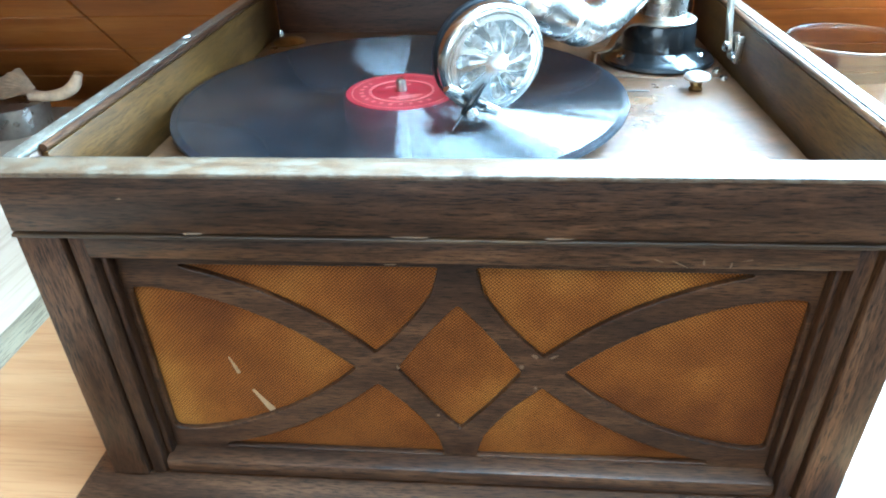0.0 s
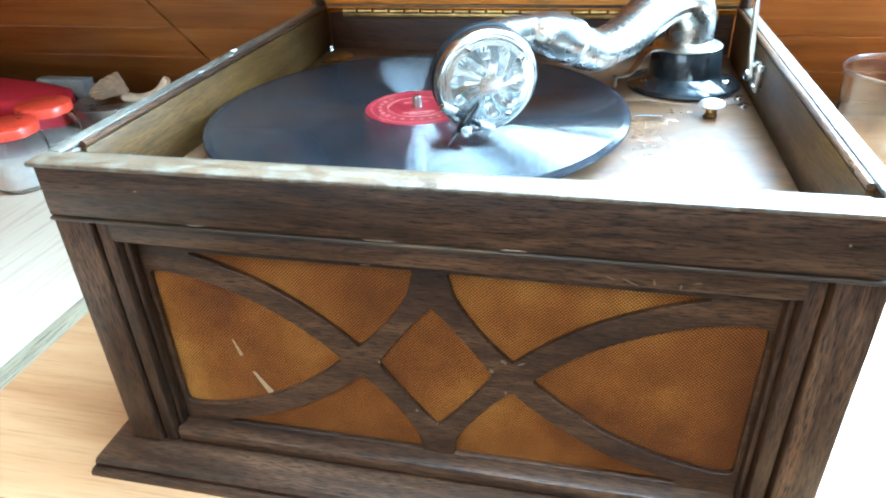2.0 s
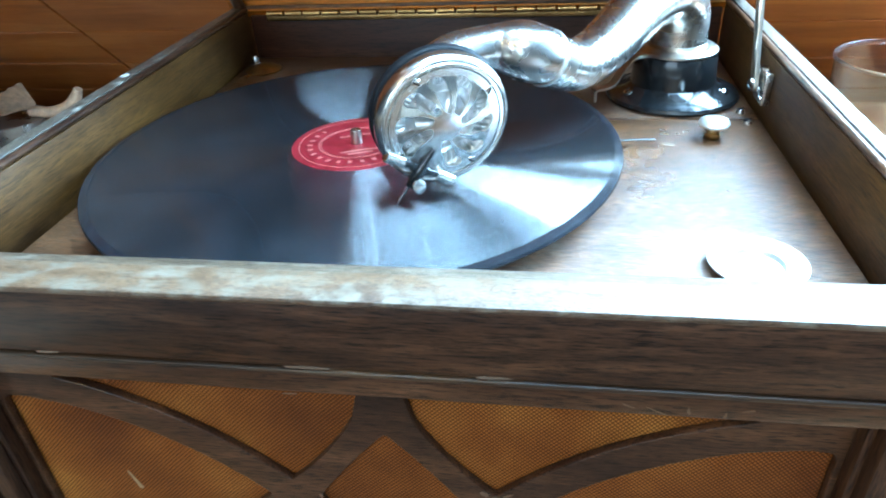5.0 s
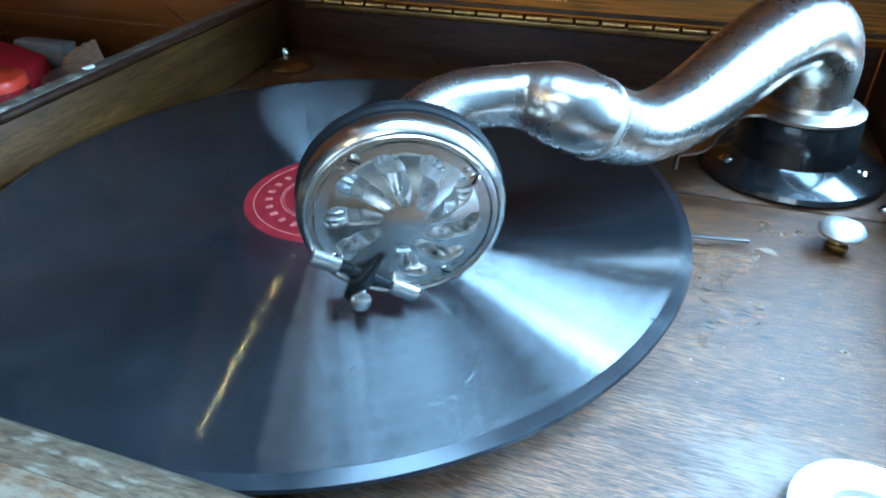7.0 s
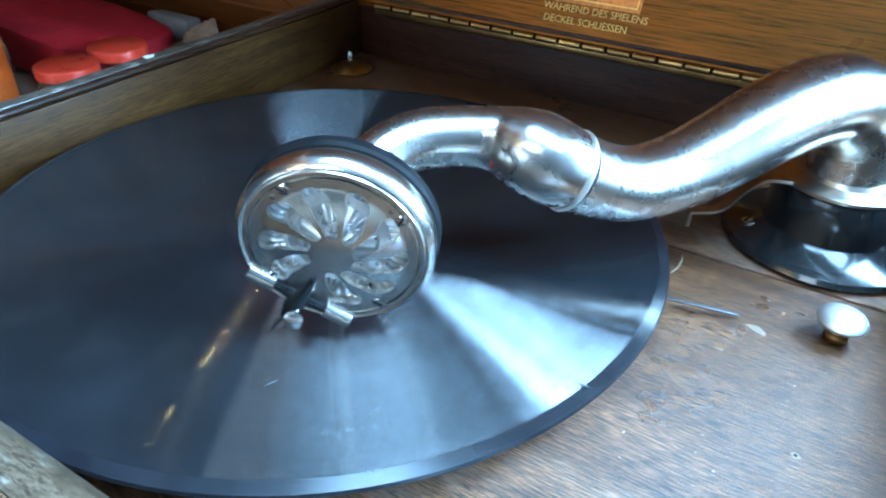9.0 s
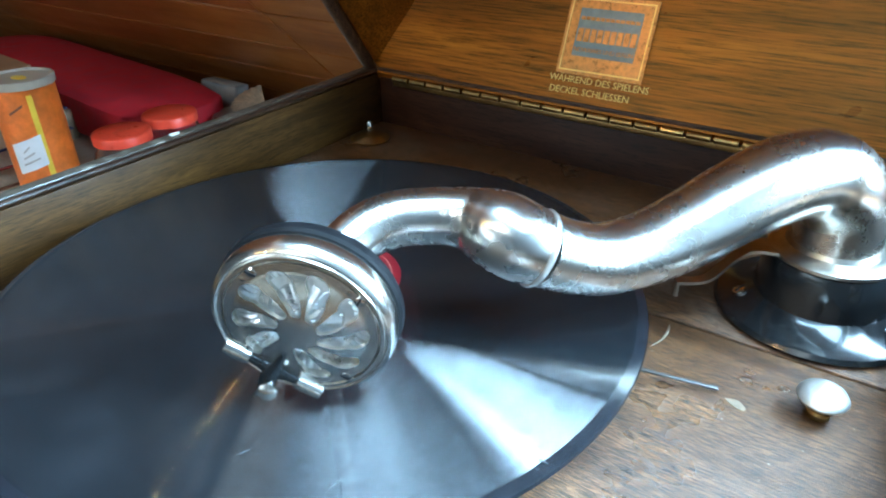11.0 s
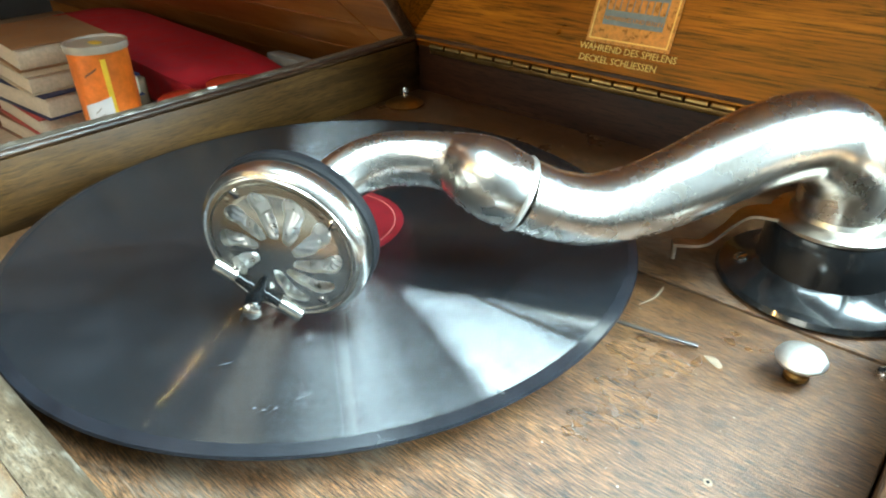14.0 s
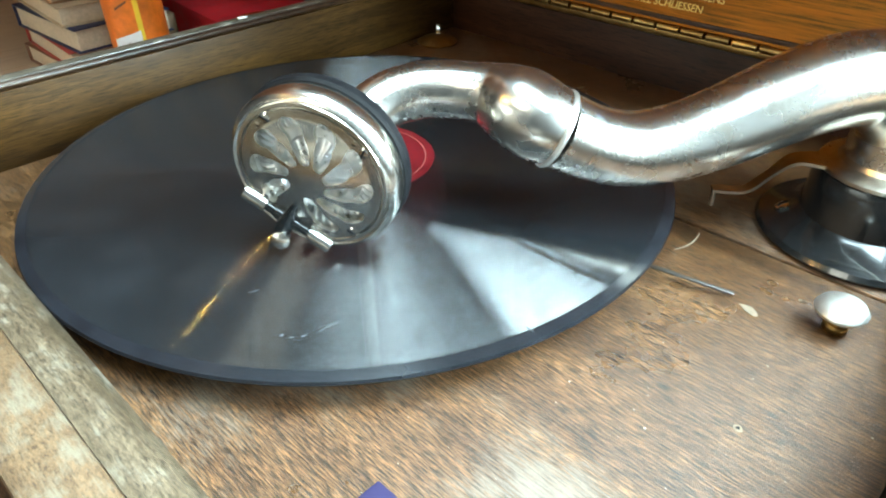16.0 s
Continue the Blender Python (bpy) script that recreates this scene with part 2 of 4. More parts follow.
M_edge = plain("shellac_edge", (0.011, 0.012, 0.015), 0.2, 0, 0.2, 80)
M_red = plain("red_paper_label", (0.18, 0.010, 0.016), 0.38, 0, 0.2, 120)
M_gold = plain("faded_gold_print", (0.42, 0.13, 0.11), 0.45, 0, 0.2, 200)
M_felt = plain("turntable_felt", (0.03, 0.03, 0.026), 0.9, 0, 0.3, 300)
M_glass = glass("clear_glass")
M_pane = glass("window_pane")
M_lip = glass("frosted_rim", (0.93, 0.94, 0.94), 0.18)

# ---- building helpers ----


def part(name, bm, mat, parent, label="", smooth=True):
    me = bpy.data.meshes.new(name)
    if isinstance(bm, bpy.types.Mesh):
        me = bm
    else:
        bmesh.ops.recalc_face_normals(bm, faces=bm.faces)
        bm.to_mesh(me)
        bm.free()
    me.materials.clear()
    me.materials.append(mat)
    if smooth:
        me.shade_smooth()
        me.set_sharp_from_angle(angle=radians(38))
    ob = new(name, me)
    if parent is not None:
        ob.parent = parent
        if parent.type == "EMPTY":
            ob.matrix_parent_inverse = Matrix.Translation(-parent.location)
    return tagged(ob, label) if label else ob


def thing(name, at, label, category, group="", kind=""):
    ob = new(name)
    ob.location = at
    ob.empty_display_size = 0.02
    return tagged(ob, label, category, group, kind)


def box(x0, x1, y0, y1, z0, z1, bev=0.0015, bm=None, seg=2, m=None):
    out = bm or bmesh.new()
    t = bmesh.new()
    bmesh.ops.create_cube(t, size=1)
    for v in t.verts:
        v.co = Vector(((x0 + x1) / 2 + v.co.x * (x1 - x0), (y0 + y1) / 2 + v.co.y * (y1 - y0), (z0 + z1) / 2 + v.co.z * (z1 - z0)))
    if bev:
        bmesh.ops.bevel(t, geom=t.edges[:], offset=bev, segments=seg, affect="EDGES", profile=0.5)
    if m:
        bmesh.ops.transform(t, matrix=m, verts=t.verts[:])
    tmp = bpy.data.meshes.new("tmp")
    t.to_mesh(tmp)
    t.free()
    out.from_mesh(tmp)
    bpy.data.meshes.remove(tmp)
    return out


def turned(profile, m=None, seg=64, bm=None):
    """A lathe-turned form: (radius, height) pairs round z, then moved by m."""
    bm = bm or bmesh.new()
    m = m or Matrix()
    rings = []
    for r, z in profile:
        if r < 1e-6:
            rings.append([bm.verts.new(m @ Vector((0, 0, z)))])
        else:
            rings.append([bm.verts.new(m @ Vector((r * math.cos(2 * math.pi * i / seg), r * math.sin(2 * math.pi * i / seg), z))) for i in range(seg)])
    for a, b in zip(rings, rings[1:]):
        for i in range(seg):
            j = (i + 1) % seg
            f = [a[i % len(a)], a[j % len(a)], b[j % len(b)], b[i % len(b)]]
            f = list(dict.fromkeys(f))
            if len(f) > 2:
                bm.faces.new(f)
    return bm


def spline(pts, steps=10):
    """Catmull-Rom through the points, which may carry a radius as fourth value."""
    p = [np.array(q, float) for q in pts]
    p = [2 * p[0] - p[1], *p, 2 * p[-1] - p[-2]]
    out = []
    for a, b, c, d in zip(p, p[1:], p[2:], p[3:]):
        for k in range(steps):
            t = k / steps
            out.append(0.5 * (2 * b + (c - a) * t + (2 * a - 5 * b + 4 * c - d) * t * t + (3 * b - a - 3 * c + d) * t ** 3))
    out.append(p[-2])
    return out


def tube(pts, seg=32, bm=None, cap=True):
    """A round tube along points (x, y, z, radius)."""
    bm = bm or bmesh.new()
    p = [Vector(q[:3]) for q in pts]
    up, rings = None, []
    for i, q in enumerate(p):
        d = (p[min(i + 1, len(p) - 1)] - p[max(i - 1, 0)]).normalized()
        if up is None:
            up = d.orthogonal()
        up = (up - d * up.dot(d)).normalized()
        side = d.cross(up)
        rings.append([bm.verts.new(q + (up * math.cos(2 * math.pi * k / seg) + side * math.sin(2 * math.pi * k / seg)) * pts[i][3]) for k in range(seg)])
    for a, b in zip(rings, rings[1:]):
        for k in range(seg):
            bm.faces.new((a[k], a[(k + 1) % seg], b[(k + 1) % seg], b[k]))
    if cap:
        bm.faces.new(rings[0][::-1])
        bm.faces.new(rings[-1])
    return bm


def sheet(outlines, depth, m, bevel=0.0, name="sheet"):
    """A flat plate with holes: closed outlines in its own plane (first the rim), with thickness and softened edges, then moved by m."""
    cu = bpy.data.curves.new(name, "CURVE")
    cu.dimensions, cu.fill_mode, cu.extrude, cu.bevel_depth, cu.bevel_resolution = "2D", "BOTH", depth / 2, bevel, 1
    for line in outlines:
        s = cu.splines.new("POLY")
        s.points.add(len(line) - 1)
        for q, (x, y) in zip(s.points, line):
            q.co = (x, y, 0, 1)
        s.use_cyclic_u = True
    ob = bpy.data.objects.new(name, cu)
    me = bpy.data.meshes.new_from_object(ob)
    bpy.data.objects.remove(ob)
    me.transform(m)
    bm = bmesh.new()
    bm.from_mesh(me)
    bmesh.ops.remove_doubles(bm, verts=bm.verts[:], dist=2e-5)
    bm.to_mesh(me)
    bm.free()
    return me


def lettering(text, size, m, depth=0.0002, align="LEFT", space=1.0):
    cu = bpy.data.curves.new("lettering", "FONT")
    cu.body, cu.size, cu.extrude, cu.align_x, cu.resolution_u, cu.space_character = text, size, depth, align, 2, space
    ob = bpy.data.objects.new("lettering", cu)
    me = bpy.data.meshes.new_from_object(ob)
    bpy.data.objects.remove(ob)
    me.transform(m)
    return me


def face_frame(centre, out, up):
    """A pose whose z points along out and whose y is near up."""
    z = Vector(out).normalized()
    x = Vector(up).cross(z).normalized()
    y = z.cross(x)
    return Matrix.Translation(centre) @ Matrix((x, y, z)).transposed().to_4x4()


# ---- the room ----
TZ, BZ = 0.805, 0.765     # table top and the lower bench top beside it
SLOPE0, SLOPE1 = (0.880, 0.7507), (0.560, 1.0483)   # foot and head (y, z) of the sloping boarded wall


def slab(name, x0, x1, y0, y1, z0, z1, mat, label, category="", bev=0.0):
    return tagged(part(name, box(x0, x1, y0, y1, z0, z1, bev), mat, None), label, category or name.split("_")[0], kind="structure")


M_plaster = plain("dim_room_wall", (0.055, 0.056, 0.058), 0.8, 0, 0.15, 8)
M_ceiling = plain("pale_ceiling_paint", (0.20, 0.205, 0.21), 0.8, 0, 0.08, 8)
M_floor = wood("floor_boards", (0.07, 0.04, 0.02), (0.11, 0.065, 0.035), (0.15, 0.09, 0.05), along="x", grain=12)
slab("floor", XL - 0.1, XR + 0.1, YF - 0.1, 1.0, -0.05, 0.0, M_floor, "brown boarded wooden floor of the room", "floor")


def wall_with_hole(name, pts, holes, thick, m, mat, label):
    me = sheet([pts, *holes], thick, m)
    return tagged(part(name, me, mat, None, smooth=False), label, "wall", kind="structure")


def rect(x0, x1, y0, y1):
    return [(x0, y0), (x1, y0), (x1, y1), (x0, y1)]


side = Matrix(((0, 0, 1, 0), (1, 0, 0, 0), (0, 1, 0, 0), (0, 0, 0, 1)))
wall_with_hole("wall_right", rect(YF, 1.0, 0, ZC), [rect(0.36, 0.57, 1.05, 1.80)], 0.1, Matrix.Translation((XR + 0.05, 0, 0)) @ side, M_plaster, "dim brown wall with a large bright window")
slab("wall_left", XL - 0.1, XL, YF, 1.0, 0, ZC, M_plaster, "dim brown wall at the end of the room", "wall")
front = Matrix(((1, 0, 0, 0), (0, 0, -1, 0), (0, 1, 0, 0), (0, 0, 0, 1)))
wall_with_hole("ceiling", rect(XL - 0.1, XR + 0.1, YF - 0.1, 1.0), [rect(-0.13, 1.03, -0.32, 0.52), rect(-0.08, 0.56, -1.70, -1.10)], 0.08, Matrix.Translation((0, 0, ZC + 0.04)), M_ceiling, "pale ceiling with a bright roof window")["category"] = "ceiling"
wall_with_hole("wall_back", rect(-0.30, XR, SLOPE1[1], ZC), [rect(0.27, 1.21, 1.18, 2.42)], 0.1, Matrix.Translation((0, YB + 0.05, 0)) @ front, M_pine, "varnished pine wall with a bright window")
slab("wall_base", XL, XR, 0.89, 0.99, 0, 0.76, M_pine, "pine wall foot below the sloping boards", "wall")
wall_with_hole("wall_front", rect(XL, XR, 0, ZC), [rect(-1.5, 0.0, 1.0, 2.1)], 0.1, Matrix.Translation((0, YF - 0.05, 0)) @ front, M_plaster, "dim brown wall with an added, unseen window")


def window(name, m, w, h):
    """Casement with frame, middle bar and panes; m puts its centre, z pointing into the room."""
    win = tagged(part(name, sheet([rect(-w / 2, w / 2, -h / 2, h / 2), rect(-w / 2 + 0.05, -0.025, -h / 2 + 0.05, h / 2 - 0.05),
                                   rect(0.025, w / 2 - 0.05, -h / 2 + 0.05, h / 2 - 0.05)], 0.05, m), M_frame, None, smooth=False),
                 "white painted window frame with two bright panes", "window", kind="structure")
    for s in (-1, 1):
        x = s * (w / 4 - 0.0125)
        p = part("pane", box(x - w / 4 + 0.04, x + w / 4 - 0.04, -h / 2 + 0.05, h / 2 - 0.05, -0.003, 0.003, 0, m=m), M_pane, win)
        p.visible_shadow = False


M_frame = plain("white_window_paint", (0.8, 0.79, 0.76), 0.35, 0, 0.04, 20)
window("window_1", Matrix.Translation((XR + 0.06, 0.465, 1.425)) @ side, 0.21, 0.75)
# unseen window, added round the front fill lamp
window("window_2", Matrix.Translation((-0.75, YF - 0.06, 1.55)) @ front, 1.5, 1.1)
window("window_4", Matrix.Translation((0.45, 0.10, ZC + 0.06)) @ pose(0, 0, 0, 180, 0, 0), 1.16, 0.84)
# unseen second roof window, made up to house the lid's glare lamp
window("window_5", Matrix.Translation((0.24, -1.40, ZC + 0.06)) @ pose(0, 0, 0, 180, 0, 0), 0.64, 0.60)
window("window_3", Matrix.Translation((0.74, YB + 0.06, 1.80)) @ front, 0.94, 1.24)

# sloping boarded wall: planks along x that butt on one slanting line
slope = Vector((0, SLOPE1[0] - SLOPE0[0], SLOPE1[1] - SLOPE0[1]))
n_slope = Vector((0, -slope.z, slope.y)).normalized()
slope_wall = tagged(part("wall_slope", sheet([rect(XL, XR, 0, slope.length)], 0.02,
                    face_frame(Vector((0, SLOPE0[0], SLOPE0[1])) - n_slope * 0.026, n_slope, slope)), M_pine, None), "sloping wall of varnished orange pine boards", "wall", kind="structure")

tagged(part("wall_slope_upper", sheet([rect(XL, -0.30, 0, 1.58)], 0.02, face_frame(Vector((0, SLOPE1[0], SLOPE1[1])) - n_slope * 0.026, n_slope, slope)), M_pine, None), "sloping roof boards above the bench", "wall", kind="structure")

# table, bench
table = thing("table", (0, 0.2, 0), "pine table with an orange-stained front edge", "table")
part("tabletop", box(-0.359, 1.15, -0.0400, 0.78, TZ - 0.032, TZ, 0.002), M_table, table, "pale pine tabletop")
part("front_edge", box(-0.359, 1.15, -0.0480, -0.0402, TZ - 0.036, TZ + 0.0005, 0.003), M_pine, table, "orange-stained front edge")
for x in (-0.345, 1.06):
    for y in (0.0, 0.72):
        part("leg", box(x, x + 0.06, y, y + 0.06, 0, TZ - 0.032, 0.003), M_pine, table)
M_strip = wood("worn_strip", (0.16, 0.12, 0.07), (0.25, 0.20, 0.125), (0.34, 0.28, 0.18), along="y", grain=40, rough=(0.4, 0.6), pore=0.3)
bench = thing("side_bench", (-0.9, 0.2, 0), "low pale worn bench top beside the table", "bench")
part("bench_top", box(-2.0, -0.4325, -0.4, 0.80, BZ - 0.03, BZ, 0.004), M_bench, bench)
part("edge_strip", box(-0.4320, -0.398, -0.4, 0.80, BZ - 0.034, BZ + 0.002, 0.004), M_strip, bench, "worn pale wooden edge strip")
for x in (-1.95, -0.50):
    for y in (-0.35, 0.70):
        part("leg", box(x, x + 0.05, y, y + 0.05, 0, BZ - 0.034, 0.003), M_pine, bench)

# ---- the gramophone ----
HW, DEPTH, RIM, RIM0, BASE, BOARD = 0.208, 0.435, 1.0240, 0.9920, 0.821, 0.980
gram = thing("gramophone", (0, 0.2, TZ), "dark oak table gramophone with open lid and nickel tone arm", "gramophone")

FRONT = 0.008     # where the front of the case stands


def front_part(*args, **more):
    """A part of the case's front, set at its plane."""
    ob = part(*args, **more)
    ob.data.transform(Matrix.Translation((0, FRONT, 0)))
    return ob


# rim boards
front_part("rim_front", box(-HW, HW, 0, 0.012, RIM0, RIM - 0.0032, 0.001), M_oak, gram, "dark oak front rim")
front_part("rim_cap", box(-HW - 0.0025, HW + 0.0025, -0.0025, 0.0145, RIM - 0.0030, RIM, 0.0012), M_rim, gram, "scuffed, pale-worn top of the front rim")


def strip(profile, x0, x1):
    """A moulding along x with the given (y, z) section."""
    bm = bmesh.new()
    ends = [[bm.verts.new((x, y, z)) for y, z in profile] for x in (x0, x1)]
    k = len(profile)
    for i in range(k):
        bm.faces.new((ends[0][i], ends[0][(i + 1) % k], ends[1][(i + 1) % k], ends[1][i]))
    bm.faces.new(ends[0][::-1])
    bm.faces.new(ends[1])
    return bm


front_part("rim_bead", strip([(0.0147, RIM - 0.0055), (0.0147, RIM - 0.0012), (0.0165, RIM - 0.0014), (0.0190, RIM - 0.0028), (0.0215, RIM - 0.0030), (0.0255, RIM - 0.0050), (0.0285, RIM - 0.0085), (0.0290, RIM - 0.0125), (0.0275, RIM - 0.0140), (0.0147, RIM - 0.0140)],
                       -HW + 0.0105, HW - 0.0105), M_greyed, gram, "greyed sloping bead inside the rim")
part("rim_back", box(-HW + 0.0105, HW - 0.0105, DEPTH - 0.018, DEPTH, BASE, RIM - 0.007, 0.002), M_inner_shaded, gram)
for s in (-1, 1):
    x0, x1 = sorted((s * HW, s * (HW - 0.0060)))
    part("side_wall", box(x0, x1, 0.0205, DEPTH, BASE, RIM - 0.0032, 0.0010), M_oak_y, gram)
    c0, c1 = sorted((s * (HW + 0.0025), s * (HW - 0.0062)))
    part("side_cap", box(c0, c1, 0.0227, DEPTH + 0.001, RIM - 0.0030, RIM, 0.0011), M_side_cap, gram, "dusty grey, worn top of the side rim")
    x0, x1 = sorted((s * (HW - 0.0061), s * (HW - 0.0100)))
    part("inner_lining", box(x0, x1, 0.0380, DEPTH - 0.019, BOARD - 0.010, RIM - 0.0045, 0.0008), M_inner, gram, "brown inner lining")
    part("rim_bead", tube([(s * (HW - 0.0082), 0.038, RIM - 0.0024, 0.0021), (s * (HW - 0.0082), DEPTH - 0.019, RIM - 0.0024, 0.0021)], 10), M_oak_y, gram, "worn bead inside the rim")
front_part("inner_lining", box(-HW + 0.0105, HW - 0.0105, 0.0126, 0.0225, BOARD - 0.010, RIM - 0.0142, 0.0008), M_inner, gram)
# front posts, stiles, rails
for s in (-1, 1):
    x0, x1 = sorted((s * (HW + 0.001), s * 0.187))
    front_part("post", box(x0, x1, 0.002, 0.03, BASE, RIM0 - 0.002, 0.0015), M_oak_z, gram)
    x0, x1 = sorted((s * 0.1855, s * 0.1765))
    front_part("stile", box(x0, x1, 0.004, 0.03, BASE, RIM0 - 0.002, 0.002), M_oak_z, gram)
front_part("top_rail", box(-0.1855, 0.1855, 0.0045, 0.03, 0.9745, RIM0 - 0.002, 0.002), M_oak, gram)
front_part("bottom_rail", box(-0.1765, 0.1765, 0.0045, 0.03, BASE, 0.8320, 0.003), M_oak, gram)
front_part("bead", box(-HW - 0.0005, HW + 0.0005, -0.0006, 0.02, RIM0 - 0.0030, RIM0 - 0.0008, 0.0008), M_bead, gram, "thin rubbed bead under the rim")


for s in (-1, 1):
    x0, x1 = sorted((s * 0.1762, s * 0.1728))
    front_part("frame_bead", box(x0, x1, 0.0095, 0.0165, 0.8323, 0.9742, 0.0012), M_oak_z, gram)
front_part("frame_bead", box(-0.1727, 0.1727, 0.0095, 0.0165, 0.9715, 0.9743, 0.0012), M_oak, gram)


def smooth_closed(corners, steps=5):
    """Closed outline; each corner (x, z) is rounded by its third value."""
    out = []
    k = len(corners)
    for i, (x, y, r) in enumerate(corners):
        p, a, b = Vector((x, y)), Vector(corners[i - 1][:2]), Vector(corners[(i + 1) % k][:2])
        if not r:
            out.append((x, y))
            continue
        u, v = (a - p), (b - p)
        r1 = min(r, u.length * 0.45, v.length * 0.45)
        s, e = p + u.normalized() * r1, p + v.normalized() * r1
        for j in range(steps + 1):
            t = j / steps
            q = s * (1 - t) ** 2 + p * 2 * t * (1 - t) + e * t * t
            out.append((q.x, q.y))
    return out


def curve2(a, b, bow, n=8):
    """Points from a to b, bowed sideways."""
    a, b = Vector(a), Vector(b)
    d = b - a
    nrm = Vector((-d.y, d.x)).normalized() * bow
    return [tuple(a + d * (i / n) + nrm * (4 * (i / n) * (1 - i / n))) for i in range(n)]


CZ = 0.8985
upper = [(x, z, 0.002) for x, z in [(-0.141, 0.9652)]] + [(-0.0085, 0.9660, 0.003)]
upper += [(x, z, 0) for x, z in curve2((-0.0092, 0.9560), (-0.0450, 0.9085), 0.003)[1:]] + [(-0.0450, 0.9085, 0.002)]
upper += [(x, z, 0) for x, z in curve2((-0.0450, 0.9085), (-0.141, 0.9625), -0.0075)[1:]] + [(-0.141, 0.9625, 0.001)]
side_op = [(-0.1710, 0.9500, 0.005), (-0.160, 0.9510, 0.004)]
side_op += [(x, z, 0) for x, z in curve2((-0.153, 0.9505), (-0.0550, CZ), 0.0085)[1:]] + [(-0.0550, CZ, 0.003)]
side_op += [(x, z, 0) for x, z in curve2((-0.0550, CZ), (-0.153, 2 * CZ - 0.9505), 0.0085)[1:]] + [(-0.160, 2 * CZ - 0.9510, 0.004), (-0.1710, 2 * CZ - 0.9500, 0.005)]
diamond = [(x, z, r) for x, z, r in [(0, CZ + 0.0450, 0.003)]]
for a, b in (((0, CZ + 0.0450), (0.0345, CZ)), ((0.0345, CZ), (0, CZ - 0.0450)), ((0, CZ - 0.0450), (-0.0345, CZ)), ((-0.0345, CZ), (0, CZ + 0.0450))):
    diamond += [(x, z, 0) for x, z in curve2(a, b, 0.0012)[1:]] + [(*b, 0.003)]
diamond.pop()
flip = lambda o, sx, sz: [(x * sx, CZ + (z - CZ) * sz, r) for x, z, r in o]
holes = [smooth_closed(o) for o in (upper, flip(upper, -1, 1), flip(upper, 1, -0.975), flip(upper, -1, -0.975), side_op, flip(side_op, -1, 1), diamond)]
fret = sheet([rect(-0.1795, 0.1795, 0.8225, 0.9780), *holes], 0.0028, Matrix.Translation((0, 0.0181, 0)) @ front, 0.0005)
front_part("fret_panel", fret, M_oak, gram, "fretwork front panel of crossing curved bars", smooth=False)
front_part("grille_cloth", box(-0.180, 0.180, 0.0203, 0.0223, 0.824, 0.977, 0), M_cloth, gram, "gold-brown woven grille cloth with pale scratches")
M_scuff = plain("pale_scuff", (0.36, 0.25, 0.14), 0.6, 0, 0.2, 300)
for x0, z0, x1, z1, w in ((-0.1285, 0.901, -0.1245, 0.889, 0.0012), (-0.119, 0.877, -0.1095, 0.861, 0.0022)):
    d = Vector((x1 - x0, z1 - z0)).normalized()
    q = Vector((-d.y, d.x)) * w
    front_part("scuff", sheet([smooth_closed([(x0 + q.x * .4, z0 + q.y * .4, .001), (x1 + q.x, z1 + q.y, .001), (x1 - q.x, z1 - q.y, .001), (x0 - q.x * .3, z0 - q.y * .3, .001)])],
                        0.0003, Matrix.Translation((0, 0.0200, 0)) @ front), M_scuff, gram)

M_paint = plain("white_paint_fleck", (0.72, 0.70, 0.66), 0.6, 0, 0.1, 300)
M_bare = plain("knocked_bare_oak", (0.17, 0.115, 0.07), 0.65, 0, 0.25, 300)
rng = random.Random(4)


def mark(x, y, z, w, h, turn, name="knock"):
    """A small chip through the finish: an uneven thin flake on the front."""
    pts = [(w * math.cos(a) * rng.uniform(0.6, 1.2), h * math.sin(a) * rng.uniform(0.6, 1.2)) for a in [k * math.pi / 4 for k in range(8)]]
    c, q = math.cos(radians(turn)), math.sin(radians(turn))
    front_part(name, sheet([[(x + u * c - v * q, z + u * q + v * c) for u, v in pts]], 0.0003, Matrix.Translation((0, y, 0)) @ front), M_bare, gram, smooth=False)


for x, z, w, h, t in ((0.0405, 0.9105, 0.0022, 0.0014, -20), (0.0335, 0.9030, 0.0012, 0.0016, 20), (0.050, 0.9105, 0.0026, 0.0006, 30), (0.0415, 0.8885, 0.0010, 0.0013, 0), (-0.033, 0.9005, 0.0009, 0.0014, 15), (-0.012, 0.8655, 0.0012, 0.0008, 50)):
    mark(x, 0.01605, z, w, h, t)
for x, z, w, h, t in ((0.092, 0.979, 0.0030, 0.0004, -22), (0.1015, 0.9775, 0.0052, 0.0003, -25), (0.112, 0.9785, 0.0006, 0.0016, 10), (0.124, 0.9772, 0.0005, 0.0015, -8), (0.131, 0.980, 0.0018, 0.0003, 12), (-0.03, 0.9745, 0.0030, 0.0003, 4)):
    mark(x, 0.0044, z, w, h, t, "scratch")
for x, z, w, h, t in ((-0.12, 0.9925, 0.006, 0.0005, 1), (-0.02, 0.9922, 0.010, 0.0004, 0), (0.045, 0.9924, 0.007, 0.0005, 1), (0.187, 1.008, 0.0007, 0.0007, 0), (-0.15, 1.010, 0.0012, 0.0004, 5)):
    mark(x, -0.0001, z, w, h, t)

# plinth: moulded strip round the foot
prof = [(0.0, 0.8205), (0.012, 0.8205), (0.0175, 0.8185), (0.019, 0.8145), (0.0165, 0.8125), (0.0165, 0.8115), (0.021, 0.8105), (0.022, 0.8075), (0.022, 0.8035), (0.0, 0.8035)]


